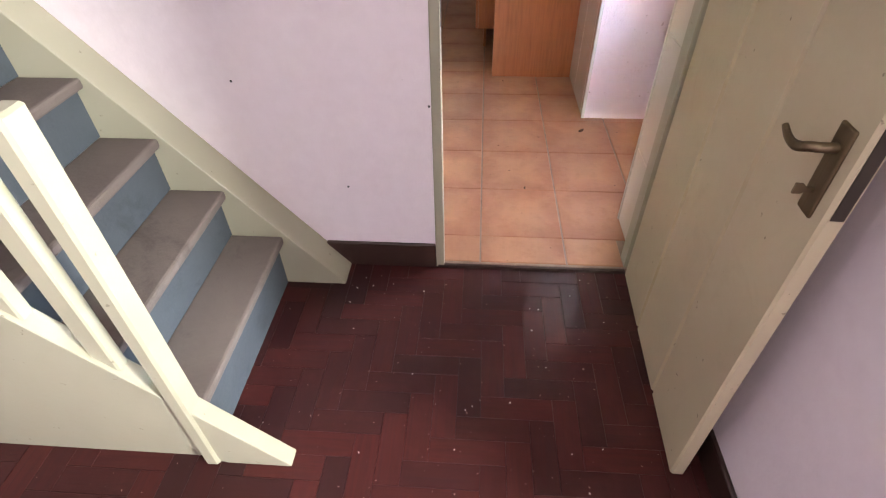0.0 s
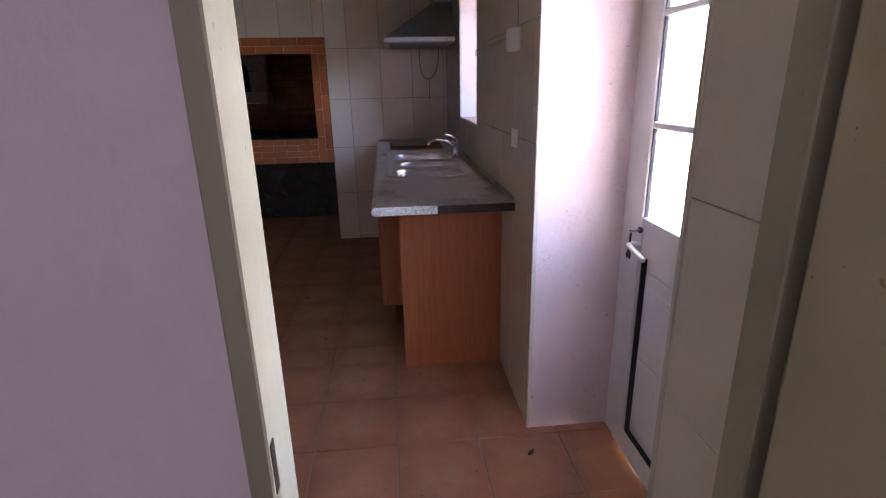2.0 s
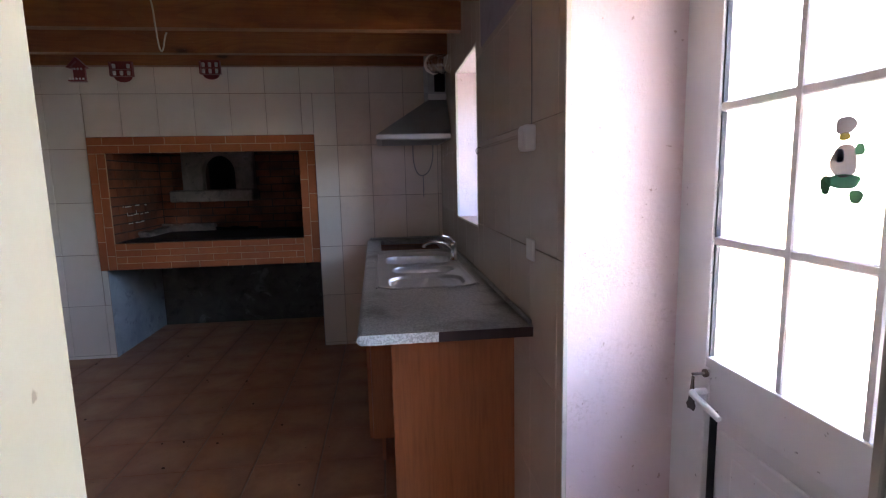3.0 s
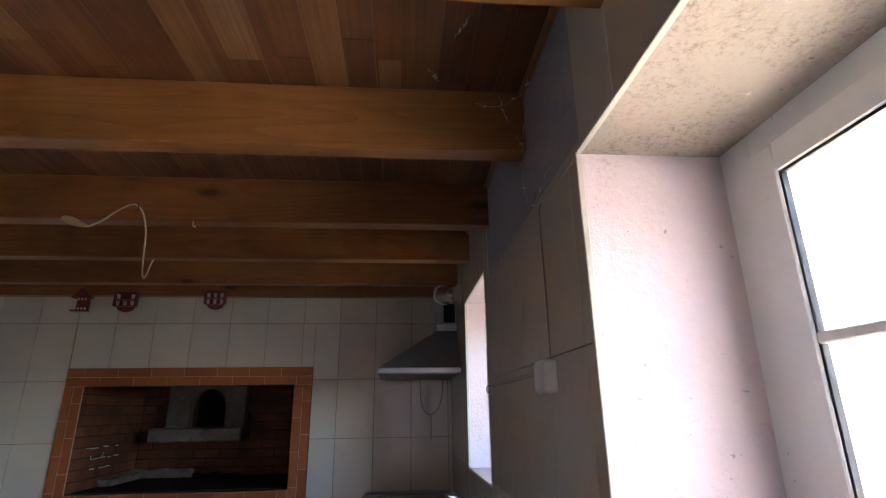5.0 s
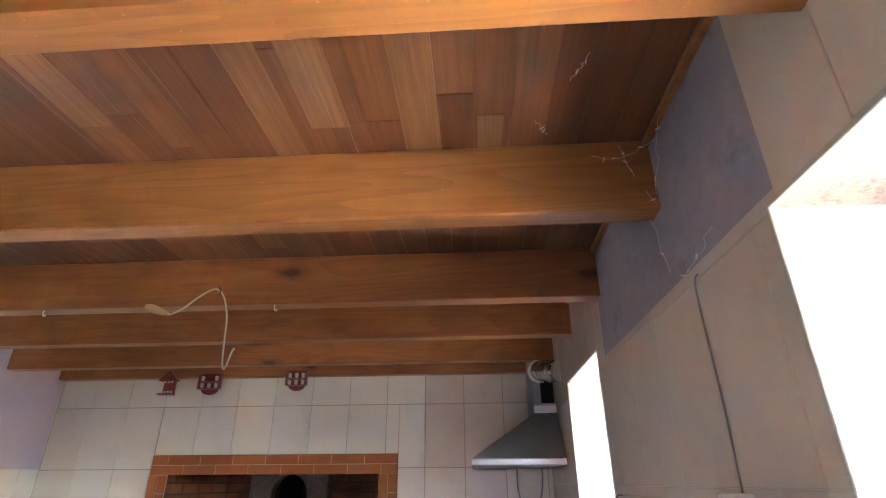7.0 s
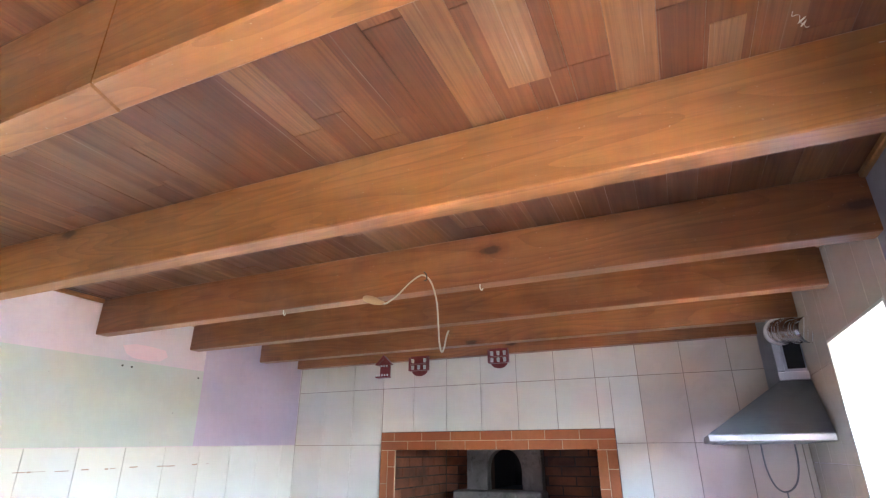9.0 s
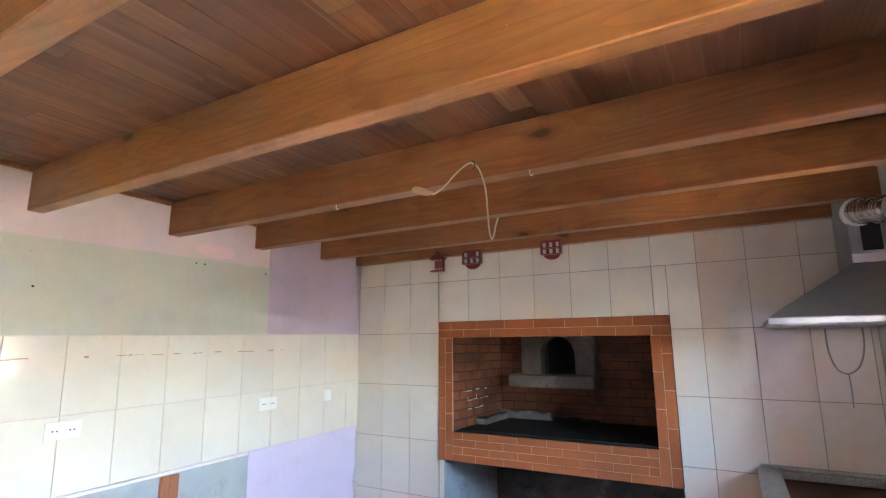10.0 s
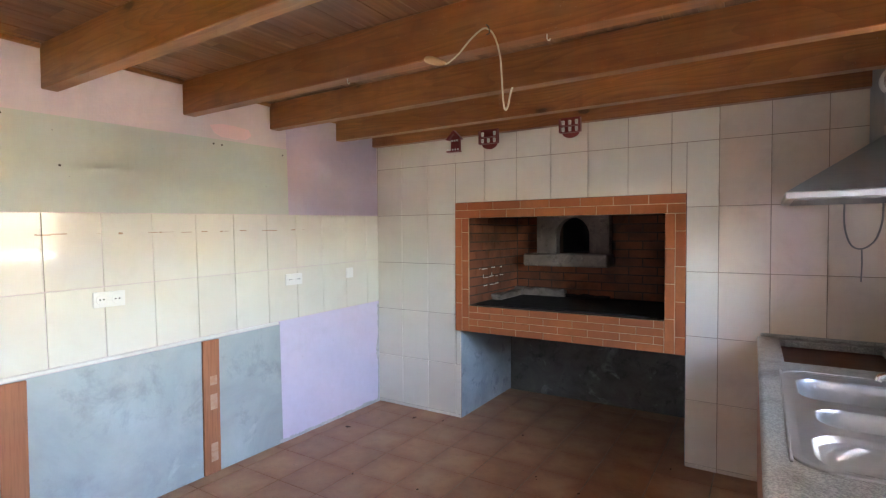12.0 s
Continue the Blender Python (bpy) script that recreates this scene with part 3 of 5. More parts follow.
SX0, SX1, SZB, SZT = -2.135, -0.375, 0.76, 1.83   # brick surround
NX0 = -2.09                                       # nook's left face
FY = 6.85                                         # firebox back
back_wall = boxes("wall_kitchen_north", [(NX0, SX1, YB + TH, 6.95, SZT, HZ)], M_WALL_GROUT, "cream tiled kitchen end wall round the brick fireplace", "wall")
for r in [(XL - 0.1, NX0, YB + TH, 6.95, 0, HZ), (SX1, OUT, YB + TH + 0.002, 6.95, 0, HZ)]:
    part("wall_section", bm_box(*r), M_WALL_GROUT, back_wall)

# kitchen floor under the tiles, hall floor under the parquet
kitchen_floor = boxes("floor_kitchen", [(XL - 0.1, OUT - 0.01, HY1, 6.95, -0.1, ZK - 0.004)], M_GROUT, "terracotta coloured square floor tiles with dark joints", "floor")
hall_floor = boxes("floor_hall", [(HX0 - 0.1, HX1 + 0.02, HY0 - 0.1, HY1, -0.1, -0.003), (HX1 + 0.02, PX1, HY0 - 0.1, HE, -0.1, -0.003)], M_PARQUET_BED, "dark red herringbone parquet, scuffed and dusty", "floor")
boxes("trim_threshold", [(-0.030, 0.68, HY1 - 0.012, HY1 + 0.006, -0.004, 0.012)], M_BASE, "worn dark wooden threshold strip", "threshold")

# skirting boards of the hall
for r in [(-0.452, -0.036, HY1 - 0.014, HY1, 0, 0.112), (HX1 - 0.014, HX1, HE, HY1 - 0.02, 0, 0.108)]:
    structure("baseboard", bm_box(*r, bevel=0.003), M_BASE, "dark brown painted skirting board along the hall wall", "skirting board")

# ceiling boards, running across the beams
bm = bmesh.new()
x = XL - 0.05
rng = random.Random(4)
while x < XR + 0.02:
    w = 0.098 + rng.uniform(-0.004, 0.004)
    y = YN - rng.uniform(0.0, 1.2)
    while y < YB:
        ln = rng.choice((rng.uniform(0.3, 0.7), rng.uniform(0.7, 1.6)))
        bm_box(x + 0.0006, x + w - 0.0006, max(y, YN - 0.1), min(y + ln - 0.002, YB + 0.1), ZC + rng.uniform(0, 0.0025), ZC + 0.03, bm=bm)
        y += ln
    x += w
bm_box(XL - 0.1, XR + 0.1, YN - 0.1, YB + 0.1, ZC + 0.027, ZC + 0.05, bm=bm)
structure("ceiling_kitchen", bm, M_PLANK, "varnished dark brown wooden board ceiling", "ceiling")
boxes("ceiling_upper_floor", [(XL - 0.15, OUT, YN, 6.95, HZ, HZ + 0.1)], M_WHITE, "plain slab above the board ceiling", "ceiling")

# beams
BEAMS = [(2.578, 2.655, 2.278), (3.290, 3.364, 2.298), (4.018, 4.096, 2.312), (4.671, 4.748, 2.334), (5.343, 5.420, 2.352), (5.808, 5.873, 2.364)]
for k, (y0, y1, zb) in enumerate(BEAMS):
    # the first beam is two lengths that meet in a slanting joint
    for x0, x1, dy in ((XL - 0.006, -0.852, 0.004), (-0.849, XR + 0.006, 0.0)) if k == 0 else ((XL - 0.006, XR + 0.006, 0.0),):
        bm = bm_box(x0, x1, y0 + dy, y1 + dy, zb + dy / 3, ZC - 0.001, bevel=0.004)
        for v in bm.verts:
            if k == 0 and -0.86 < v.co.x < -0.84:
                v.co.x += 0.35 * (y0 + 0.036 - v.co.y)
        structure("ceiling_beam", bm, M_BEAM if k < 2 else M_BEAM_DARK, "orange brown varnished pine ceiling beam with knots" if k < 2 else "darker red brown pine ceiling beam with knots", "ceiling beam")
structure("ceiling_board", bm_box(-0.243, -0.137, 2.74, 3.172, ZC - 0.003, ZC + 0.004), M_PLANK_PALE, "short pale unstained board in the ceiling", "ceiling board")
structure("ceiling_board", bm_box(0.206, 0.275, 3.15, 3.313, ZC - 0.002, ZC + 0.004), M_PLANK_PALE, "short pale unstained board in the ceiling", "ceiling board")
bays = [YN] + [v for y0, y1, _ in BEAMS for v in (y0, y1)]
for y0, y1 in zip(bays[0::2], bays[1::2]):
    for x0, x1 in ((XL - TH, XL + 0.014), (XR - 0.014, XR + TH)):
        structure("trim_ceiling", bm_box(x0, x1, y0 + 0.001, y1 - 0.001, ZC - 0.026, ZC - 0.0005, bevel=0.005), M_BEAM, "thin brown wooden trim where ceiling meets wall", "trim")

# ---- left wall's patches ----
# this wall's courses fall a little towards the hall
FALL = Matrix.Translation((0, YB, 1.744)) @ pose(0, 0, 0, 1.19) @ Matrix.Translation((0, -YB, -1.744))


def fallen(ob):
    ob.matrix_basis = FALL @ ob.matrix_basis
    return ob


for r, mat, lab in [
    ((XL - TH - 0.002, XL - 0.002, YN, 4.83, 1.745, 2.232), M_GREEN, "grey green bare plasterboard strip screwed to the wall"),
    ((XL - TH - 0.002, XL - 0.0005, 4.715, YB, 0.0, 0.953), M_LILAC, "lilac painted plaster with flaking foot"),
    ((XL - TH - 0.002, XL - 0.0035, 4.83, YB, 1.745, ZC), M_LILAC_DARK, "dusty lilac painted plaster under the beams"),
    ((XL - TH - 0.002, XL - 0.003, YN, 4.715, 0.0, 0.931), M_GREY, "stained grey blue cement wall base"),
]:
    fallen(tagged(part("wall_patch", bm_box(*r), mat, left_wall), lab))
bm = bmesh.new()
for k in range(9):
    a = k / 9 * 2 * math.pi
    bm.verts.new((XL - 0.0055, 4.36 + 0.155 * math.cos(a) * (1 + 0.12 * math.sin(3 * a)), 2.262 + 0.055 * math.sin(a) * (1 + 0.2 * math.cos(2 * a))))
bm.faces.new(bm.verts)
ret = bmesh.ops.extrude_face_region(bm, geom=list(bm.faces))
bmesh.ops.translate(bm, verts=[v for v in ret["geom"] if isinstance(v, bmesh.types.BMVert)], vec=(-0.006, 0, 0))
bmesh.ops.recalc_face_normals(bm, faces=bm.faces)
part("wall_patch", bm, M_BRIGHT_PINK, left_wall, "patch of fresh brighter pink plaster")
for y, z in [(4.22, 2.165), (4.28, 2.165), (4.78, 2.16), (3.125, 2.15), (3.36, 1.93)]:
    part("screw", bm_lathe([(0.006, 0), (0.006, 0.003)], laid("+x", (XL - 0.002, y, z)), 10), M_DARK_METAL, left_wall)
tagged(fallen(part("edge_strip", bm_box(XL - 0.004, XL + 0.006, YN, 4.70, 0.938, 0.957, bevel=0.003), M_RENDER, left_wall)), "thin white plaster edge under the tiles")
for y0, y1 in [(3.085, 3.194), (4.110, 4.225)]:
    batten = structure("trim_batten", bm_box(XL - 0.004, XL + 0.014, y0, y1, ZK, 0.872 if y0 < 4 else 0.893, bevel=0.003), M_BATTEN, "upright red brown wooden batten fixed to the cement", "batten")
    for k in range(3 if y0 > 4 else 0):
        z = (0.10, 0.44, 0.60)[k]
        part("filler_smear", bm_box(XL + 0.013, XL + 0.0148, y0 + 0.045, y1 - 0.02, z, z + (0.12, 0.1, 0.06)[k], bevel=0.0008), M_STONE_PALE, batten, "pale smear of filler")


rng = random.Random(21)
bm = bmesh.new()
y = 3.02
while y < 5.0:
    w = rng.uniform(0.01, 0.07)
    if noise.noise(Vector((y * 9, 0, 0))) > 0.08:
        bm_box(XL - 0.001, XL + 0.0012, y, y + w, 1.630 + rng.uniform(-0.006, 0.002), 1.633 + rng.uniform(-0.002, 0.003), bm=bm)
    y += w + rng.uniform(0.0, 0.012)
tagged(fallen(part("glue_line", bm, M_GLUE, left_wall, "broken line of brown glue left on the tiles")), kind="stuff")
bm = bmesh.new()
y = 4.715
while y < YB - 0.01:
    w = rng.uniform(0.006, 0.02)
    h = 0.015 + 0.05 * max(0, noise.noise(Vector((y * 5, 3, 0)))) + rng.uniform(0, 0.012)
    bm_box(XL - 0.004, XL + 0.0012, y, min(y + w, YB), ZK, ZK + h, bm=bm)
    y += w
z = ZK
while z < 0.92:
    h = rng.uniform(0.006, 0.02)
    w = 0.008 + 0.05 * max(0, noise.noise(Vector((0, z * 5, 1)))) + rng.uniform(0, 0.015)
    bm_box(XL - 0.004, XL + 0.0008, YB - w, YB, z, min(z + h, 0.945), bm=bm)
    z += h
tagged(part("flaked_edge", bm, M_FLAKE, left_wall, "flaked grey edge of the lilac plaster"), kind="stuff")


def double_socket(y, z, count=2):
    """White wall socket with one or two round wells."""
    w = 0.078
    ob = thing("wall_socket", "white plastic double wall socket on cream tiles" if count == 2 else "single white plastic wall switch plate on cream tiles", "socket", "kitchen wall sockets")
    part("plate", bm_box(XL, XL + 0.011, y, y + w * count + 0.006, z - 0.085, z, bevel=0.003), M_PLASTIC, ob)
    for i in range(count):
        m = laid("+x", (XL + 0.0112, y + 0.003 + w * (i + 0.5), z - 0.0425))
        if count == 2:
            well = part("socket_well", bm_lathe([(0.029, 0), (0.029, 0.003), (0.025, 0.003), (0.022, 0.0005)], m, 24), M_PLASTIC, ob)
            for s in (-1, 1):
                part("pin_hole", bm_lathe([(0.0042, 0), (0.0042, 0.0022)], m @ pose(0.0095 * s, 0, 0.001), 10), M_HOLE, well)
        else:
            part("rocker", bm_box(XL + 0.009, XL + 0.0145, y + 0.026, y + 0.058, z - 0.06, z - 0.025, bevel=0.002), M_PLASTIC, ob)


double_socket(3.492, 1.268)
double_socket(4.785, 1.277)
double_socket(5.44, 1.286, 1)

# ---- fireplace ----
fireplace = thing("fireplace", "built-in brick fireplace with orange surround and sooty firebox", "fireplace")
part("hearth_slab", bm_box(NX0, SX1, YB + 0.004, 6.95, SZB + 0.004, FZ0 - 0.004), M_SOOT_MORTAR, fireplace)
part("left_cheek", bm_box(NX0, FX0 - 0.006, YB + 0.004, 6.95, FZ0 - 0.004, SZT), M_SOOT_MORTAR, fireplace)
part("right_cheek", bm_box(FX1 + 0.006, SX1, YB + 0.004, 6.95, FZ0 - 0.004, SZT), M_SOOT_MORTAR, fireplace)
part("lintel", bm_box(FX0 - 0.006, FX1 + 0.006, YB + 0.004, YB + 0.16, FZ1 + 0.004, SZT), M_SOOT_MORTAR, fireplace)
part("hood_throat", bm_box(FX0 - 0.006, FX1 + 0.006, YB + 0.16, 6.95, 1.80, SZT), M_BLACK, fireplace)
part("fire_bed", bm_box(FX0 + 0.002, FX1 - 0.002, YB + 0.10, FY, FZ0 - 0.006, FZ0 + 0.004), M_ASH, fireplace, "soot black fire bed")
OX0, OX1 = -1.572, -1.262
bm = bmesh.new()
for r in [(FX0, OX0, FY, 6.95, FZ0, 1.80), (OX1, FX1, FY, 6.95, FZ0, 1.80), (OX0, OX1, FY, 6.95, FZ0, 1.388)]:
    bm_box(*r, bm=bm)
part("firebox_back", bm, M_SOOT_MORTAR, fireplace)
bm = bmesh.new()
for r in [(OX0 - 0.2, OX0, 6.95, 7.6, 1.2, 1.85), (OX1, OX1 + 0.2, 6.95, 7.6, 1.2, 1.85), (OX0, OX1, 6.95, 7.6, 1.2, 1.388), (OX0 - .2, OX1 + .2, 6.95, 7.6, 1.80, 1.9), (OX0 - 0.2, OX1 + 0.2, 7.6, 7.7, 1.2, 1.9)]:
    bm_box(*r, bm=bm)
part("oven_chamber", bm, M_BLACK, fireplace)
arch = [(-1.757, 1.388), (OX0, 1.388), (OX0, 1.55)]
arch += [(-1.417 - 0.155 * math.cos(math.pi * k / 12), 1.55 + 0.168 * math.sin(math.pi * k / 12)) for k in range(1, 12)]
arch += [(OX1, 1.55), (OX1, 1.388), (-1.092, 1.388), (-1.092, 1.79), (-1.757, 1.79)]
part("oven_mouth", bm_prism(arch, "y", 6.74, FY - 0.002), M_STONE, fireplace, "rough pale stone arch round the black oven hole")
part("oven_shelf", bm_box(-1.838, -1.072, 6.60, FY - 0.002, 1.275, 1.387, bevel=0.012), M_STONE, fireplace, "thick chipped stone ledge under the oven hole")
for r in [(FX0 + 0.001, -1.91, 6.28, 6.78, FZ0, 1.035), (FX0 + 0.001, -1.50, 6.765, FY - 0.012, FZ0, 1.05), (-1.50, -1.10, 6.79, FY - 0.012, FZ0, 1.01)]:
    bm = bm_box(*r, bevel=0.012, segments=2)
    bmesh.ops.subdivide_edges(bm, edges=[e for e in bm.edges if e.calc_length() > 0.1], cuts=6, use_grid_fill=True)
    for v in bm.verts:
        if v.co.z > FZ0 + 0.02:
            v.co += 0.022 * noise.noise_vector(v.co * 11)
    part("mortar_upstand", bm, M_STONE if r[1] < -1.4 else M_ASH, fireplace, "crumbling grey mortar upstand")
for xa in (FX0 - 0.002, FX1 - 0.006):
    part("corner_joint", bm_box(xa, xa + 0.008, FY - 0.014, FY + 0.002, FZ0, 1.80), M_SOOT_MORTAR, fireplace)
rng = random.Random(8)
for k in range(16):
    y, z = rng.uniform(6.02, 6.5), rng.choice([1.115, 1.19, 1.265]) + rng.uniform(-0.004, 0.004)
    part("lime_smear", bm_box(FX0 - 0.001, FX0 + 0.0022, y, y + rng.uniform(0.02, 0.09), z, z + rng.uniform(0.004, 0.010), bevel=0.0008), M_RENDER, fireplace)
for k in range(2):
    y, z = rng.uniform(6.05, 6.4), rng.uniform(1.14, 1.2)
    part("lime_smear", bm_box(FX0 - 0.001, FX0 + 0.0022, y, y + 0.006, z, z + 0.03, bevel=0.0008), M_RENDER, fireplace)

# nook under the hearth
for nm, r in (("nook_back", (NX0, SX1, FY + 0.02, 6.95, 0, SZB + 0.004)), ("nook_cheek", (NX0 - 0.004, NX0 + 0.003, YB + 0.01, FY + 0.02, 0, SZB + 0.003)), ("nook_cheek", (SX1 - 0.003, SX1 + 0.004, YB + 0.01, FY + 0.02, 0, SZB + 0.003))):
    part(nm, bm_box(*r), M_NOOK if nm == "nook_back" else M_NOOK_CHEEK, fireplace, "patchy grey cement in the wood store")

# bricks of the surround
JB = 0.0052


def brick(facing, place, w, h, material, parent, d=0.016):
    jb = JB if material == M_BRICK else 0.011
    piece("brick", laid(facing, place, 0.5), w - jb, h - jb, d, 0.0025, material, parent)


def brick_course(lo, hi, ln, offset):
    out, u = [], lo - offset
    while u < hi - 0.01:
        a, b = max(u, lo), min(u + ln, hi)
        if b - a > 0.02:
            out.append((a, b))
        u += ln
    return out


YF = YB - 0.012
surround = part("surround", bm_box(SX0 + 0.003, FX0 - 0.002, YF + 0.004, YB + 0.006, SZB + 0.003, SZT - 0.003, bm=bm_box(FX1 + 0.002, SX1 - 0.003, YF + 0.004, YB + 0.006, SZB + 0.003, SZT - 0.003, bm=bm_box(FX0 - 0.002, FX1 + 0.002, YF + 0.004, YB + 0.006, FZ1 + 0.002, SZT - 0.003, bm=bm_box(FX0 - 0.002, FX1 + 0.002, YF + 0.004, YB + 0.006, SZB + 0.003, FZ0 - 0.002)))), M_MORTAR, fireplace, "surround of orange bricks with cream joints")
for r in range(2):
    z = FZ1 + (SZT - FZ1) * (r + 0.5) / 2
    for a, b in brick_course(SX0, SX1, 0.235, 0.117 * r):
        brick("-y", ((a + b) / 2, YF, z), b - a, (SZT - FZ1) / 2, M_BRICK, surround)
for c in range(2):
    for x0, x1 in ((SX0, FX0), (FX1, SX1)):
        xm = x0 + (x1 - x0) * (c + 0.5) / 2
        for a, b in brick_course(SZB, FZ1, 0.235, 0.117 * c):
            brick("-y", (xm, YF, (a + b) / 2), (x1 - x0) / 2, b - a, M_BRICK, surround)
for r in range(4):
    z = SZB + (FZ0 - SZB) * (r + 0.5) / 4
    for a, b in brick_course(FX0, FX1, 0.225, 0.112 * (r % 2) + 0.03):
        brick("-y", ((a + b) / 2, YF, z), b - a, (FZ0 - SZB) / 4, M_BRICK, surround)
# bricks inside the firebox
rows = 11
for r in range(rows):
    h = (1.80 - FZ0) / rows
    z = FZ0 + h * (r + 0.5)
    for a, b in brick_course(YB + 0.0, FY, 0.235, 0.117 * (r % 2)):
        brick("+x", (FX0, (a + b) / 2, z), b - a, h, M_FIRE_BRICK, fireplace, 0.01)
        brick("-x", (FX1, (a + b) / 2, z), b - a, h, M_FIRE_BRICK, fireplace, 0.01)
    for a, b in brick_course(FX0, FX1, 0.235, 0.117 * (r % 2)):
        if z > 1.30 and b > -1.757 and a < -1.092:
            a, b = (a, min(b, -1.757)) if a < -1.757 else (max(a, -1.092), b)
        if b - a > 0.03:
            brick("-y", ((a + b) / 2, FY - 0.006, z), b - a, h, M_FIRE_BRICK, fireplace, 0.008)

# ---- outside door and slit window ----
door = thing("door_outside", "white aluminium glazed outside door with nine panes and lever handle", "door")
tagged(door, kind="structure")
XF = 1.025                                    # inner face of frame
LY0, LY1 = 1.975, 2.765                       # leaf
for ya, yb in ((LY1, DY1), (DY0, LY0)):
    part("door_jamb", bm_box(XF, XF + 0.06, ya, yb, 0, DZ, 0.003), M_ALU, door)
part("door_head", bm_box(XF, XF + 0.06, LY0, LY1, 2.005, DZ, 0.003), M_ALU, door)
GY0, GY1, GZ0, GZ1 = 2.03, 2.685, 0.972, 1.938
XD = XF - 0.016
leaf = part("door_leaf", bm_box(XD, XD + 0.045, GY1, LY1 - 0.004, 0.03, 2.00, 0.003), M_ALU, door)
part("stile", bm_box(XD, XD + 0.045, LY0 + 0.004, GY0, 0.03, 2.00, 0.003), M_ALU, leaf)
for za, zb in ((GZ1, 2.00), (0.845, GZ0), (0.03, 0.13)):
    part("rail", bm_box(XD, XD + 0.045, GY0, GY1, za, zb, 0.002), M_ALU, leaf)
part("lower_panel", bm_box(XD + 0.018, XD + 0.03, GY0, GY1, 0.13, 0.845), M_ALU, leaf)
for yy in (GY0 + 0.003, GY1 - 0.003):
    part("panel_seal", bm_box(XD - 0.001, XD + 0.02, min(yy, 2.655) - 0.0025, min(yy, 2.655) + 0.0025, 0.13, 0.83), M_SEAL, leaf)
    part("glass_seal", bm_box(XD + 0.006, XD + 0.02, yy - 0.003, yy + 0.003, GZ0, GZ1), M_SEAL, leaf)
part("glass_seal", bm_box(XD + 0.006, XD + 0.02, GY0, GY1, GZ1 - 0.006, GZ1), M_SEAL, leaf)
for za, zb in ((0.18, 0.46), (0.50, 0.79)):
    for k in range(2):
        i = 0.05 + 0.055 * k
        ya, yb, z0, z1 = GY0 + i, GY1 - i, za + 0.045 * k, zb - 0.045 * k
        part("panel_moulding", bm_box(XD + 0.008 - 0.003 * k, XD + 0.019, ya, yb, z0, z1, bevel=0.009, segments=2), M_ALU, leaf)
part("panel_seal", bm_box(XD - 0.001, XD + 0.02, GY0, 2.652, 0.128, 0.133), M_SEAL, leaf)
COLS = [GY0, 2.235, 2.442, GY1]
ROWS = [GZ0, 1.28, 1.613, GZ1]
for y in COLS[1:3]:
    part("glazing_bar", bm_box(XD + 0.002, XD + 0.034, y - 0.011, y + 0.011, GZ0, GZ1, bevel=0.004), M_ALU, leaf)
for z in ROWS[1:3]:
    part("glazing_bar", bm_box(XD + 0.003, XD + 0.033, GY0, GY1, z - 0.011, z + 0.011, bevel=0.004), M_ALU, leaf)
for i in range(3):
    for j in range(3):
        pane = part("pane", bm_box(XD + 0.018, XD + 0.022, COLS[i] + 0.001, COLS[i + 1] - 0.001, ROWS[j] + 0.001, ROWS[j + 1] - 0.001), M_GLASS, leaf)
        pane.visible_shadow = False
part("lock_plate", bm_box(XD - 0.006, XD + 0.001, 2.663, 2.686, 0.825, 0.945, bevel=0.003), M_ALU, leaf)
part("door_handle", bm_tube([(XD - 0.002, 2.674, 0.880), (XD - 0.042, 2.672, 0.880), (XD - 0.05, 2.648, 0.878), (XD - 0.05, 2.598, 0.871), (XD - 0.047, 2.558, 0.860)], lambda t: 0.0095 if t < 0.8 else 0.0095 - 0.002 * (t - 0.8) / 0.2, 10), M_ALU, leaf, "white lever handle")
part("keyhole", bm_lathe([(0.011, 0), (0.011, 0.008)], laid("-x", (XD - 0.004, 2.674, 0.930)), 14), M_DARK_METAL, leaf)
keys = thing("key_bunch", "small bunch of dark keys hanging in the door lock", "keys")
part("key", bm_tube([(XD - 0.012, 2.674, 0.930), (XD - 0.045, 2.674, 0.930)], 0.004, 8), M_DARK_METAL, keys)
part("key", bm_prism([(2.668, 0.855), (2.674, 0.917), (2.682, 0.917), (2.685, 0.855), (2.691, 0.845), (2.688, 0.830), (2.668, 0.830), (2.662, 0.845)], "x", XD - 0.042, XD - 0.039), M_DARK_METAL, keys)
part("key", bm_prism([(2.684, 0.845), (2.680, 0.920), (2.688, 0.920), (2.700, 0.848), (2.708, 0.835), (2.700, 0.823), (2.686, 0.829)], "x", XD - 0.037, XD - 0.034), M_DARK_METAL, keys)

sticker = thing("window_sticker", "small faded sticker in green, white and yellow on a door pane", "sticker")
for name_, yc, zc, ry_, rz_, mat_ in (("patch", 2.345, 1.535, 0.022, 0.018, M_STICK_PALE), ("patch", 2.345, 1.515, 0.012, 0.008, M_STICK_YELLOW), ("patch", 2.342, 1.470, 0.028, 0.034, M_STICK_PALE), ("patch", 2.352, 1.480, 0.010, 0.014, M_STICK_BLUE),
                                       ("patch", 2.340, 1.432, 0.036, 0.015, M_STICK_GREEN), ("patch", 2.378, 1.425, 0.012, 0.020, M_STICK_DARK), ("patch", 2.312, 1.405, 0.014, 0.014, M_STICK_DARK), ("patch", 2.312, 1.490, 0.010, 0.012, M_STICK_GREEN)):
    pts_ = [(yc + ry_ * (1 + 0.12 * math.sin(3 * a + zc * 40)) * math.cos(a), zc + rz_ * (1 + 0.1 * math.cos(2 * a)) * math.sin(a)) for a in [k * math.pi / 9 for k in range(18)]]
    part(name_, bm_prism(pts_, "x", XD + 0.0166, XD + 0.0176), mat_, sticker)

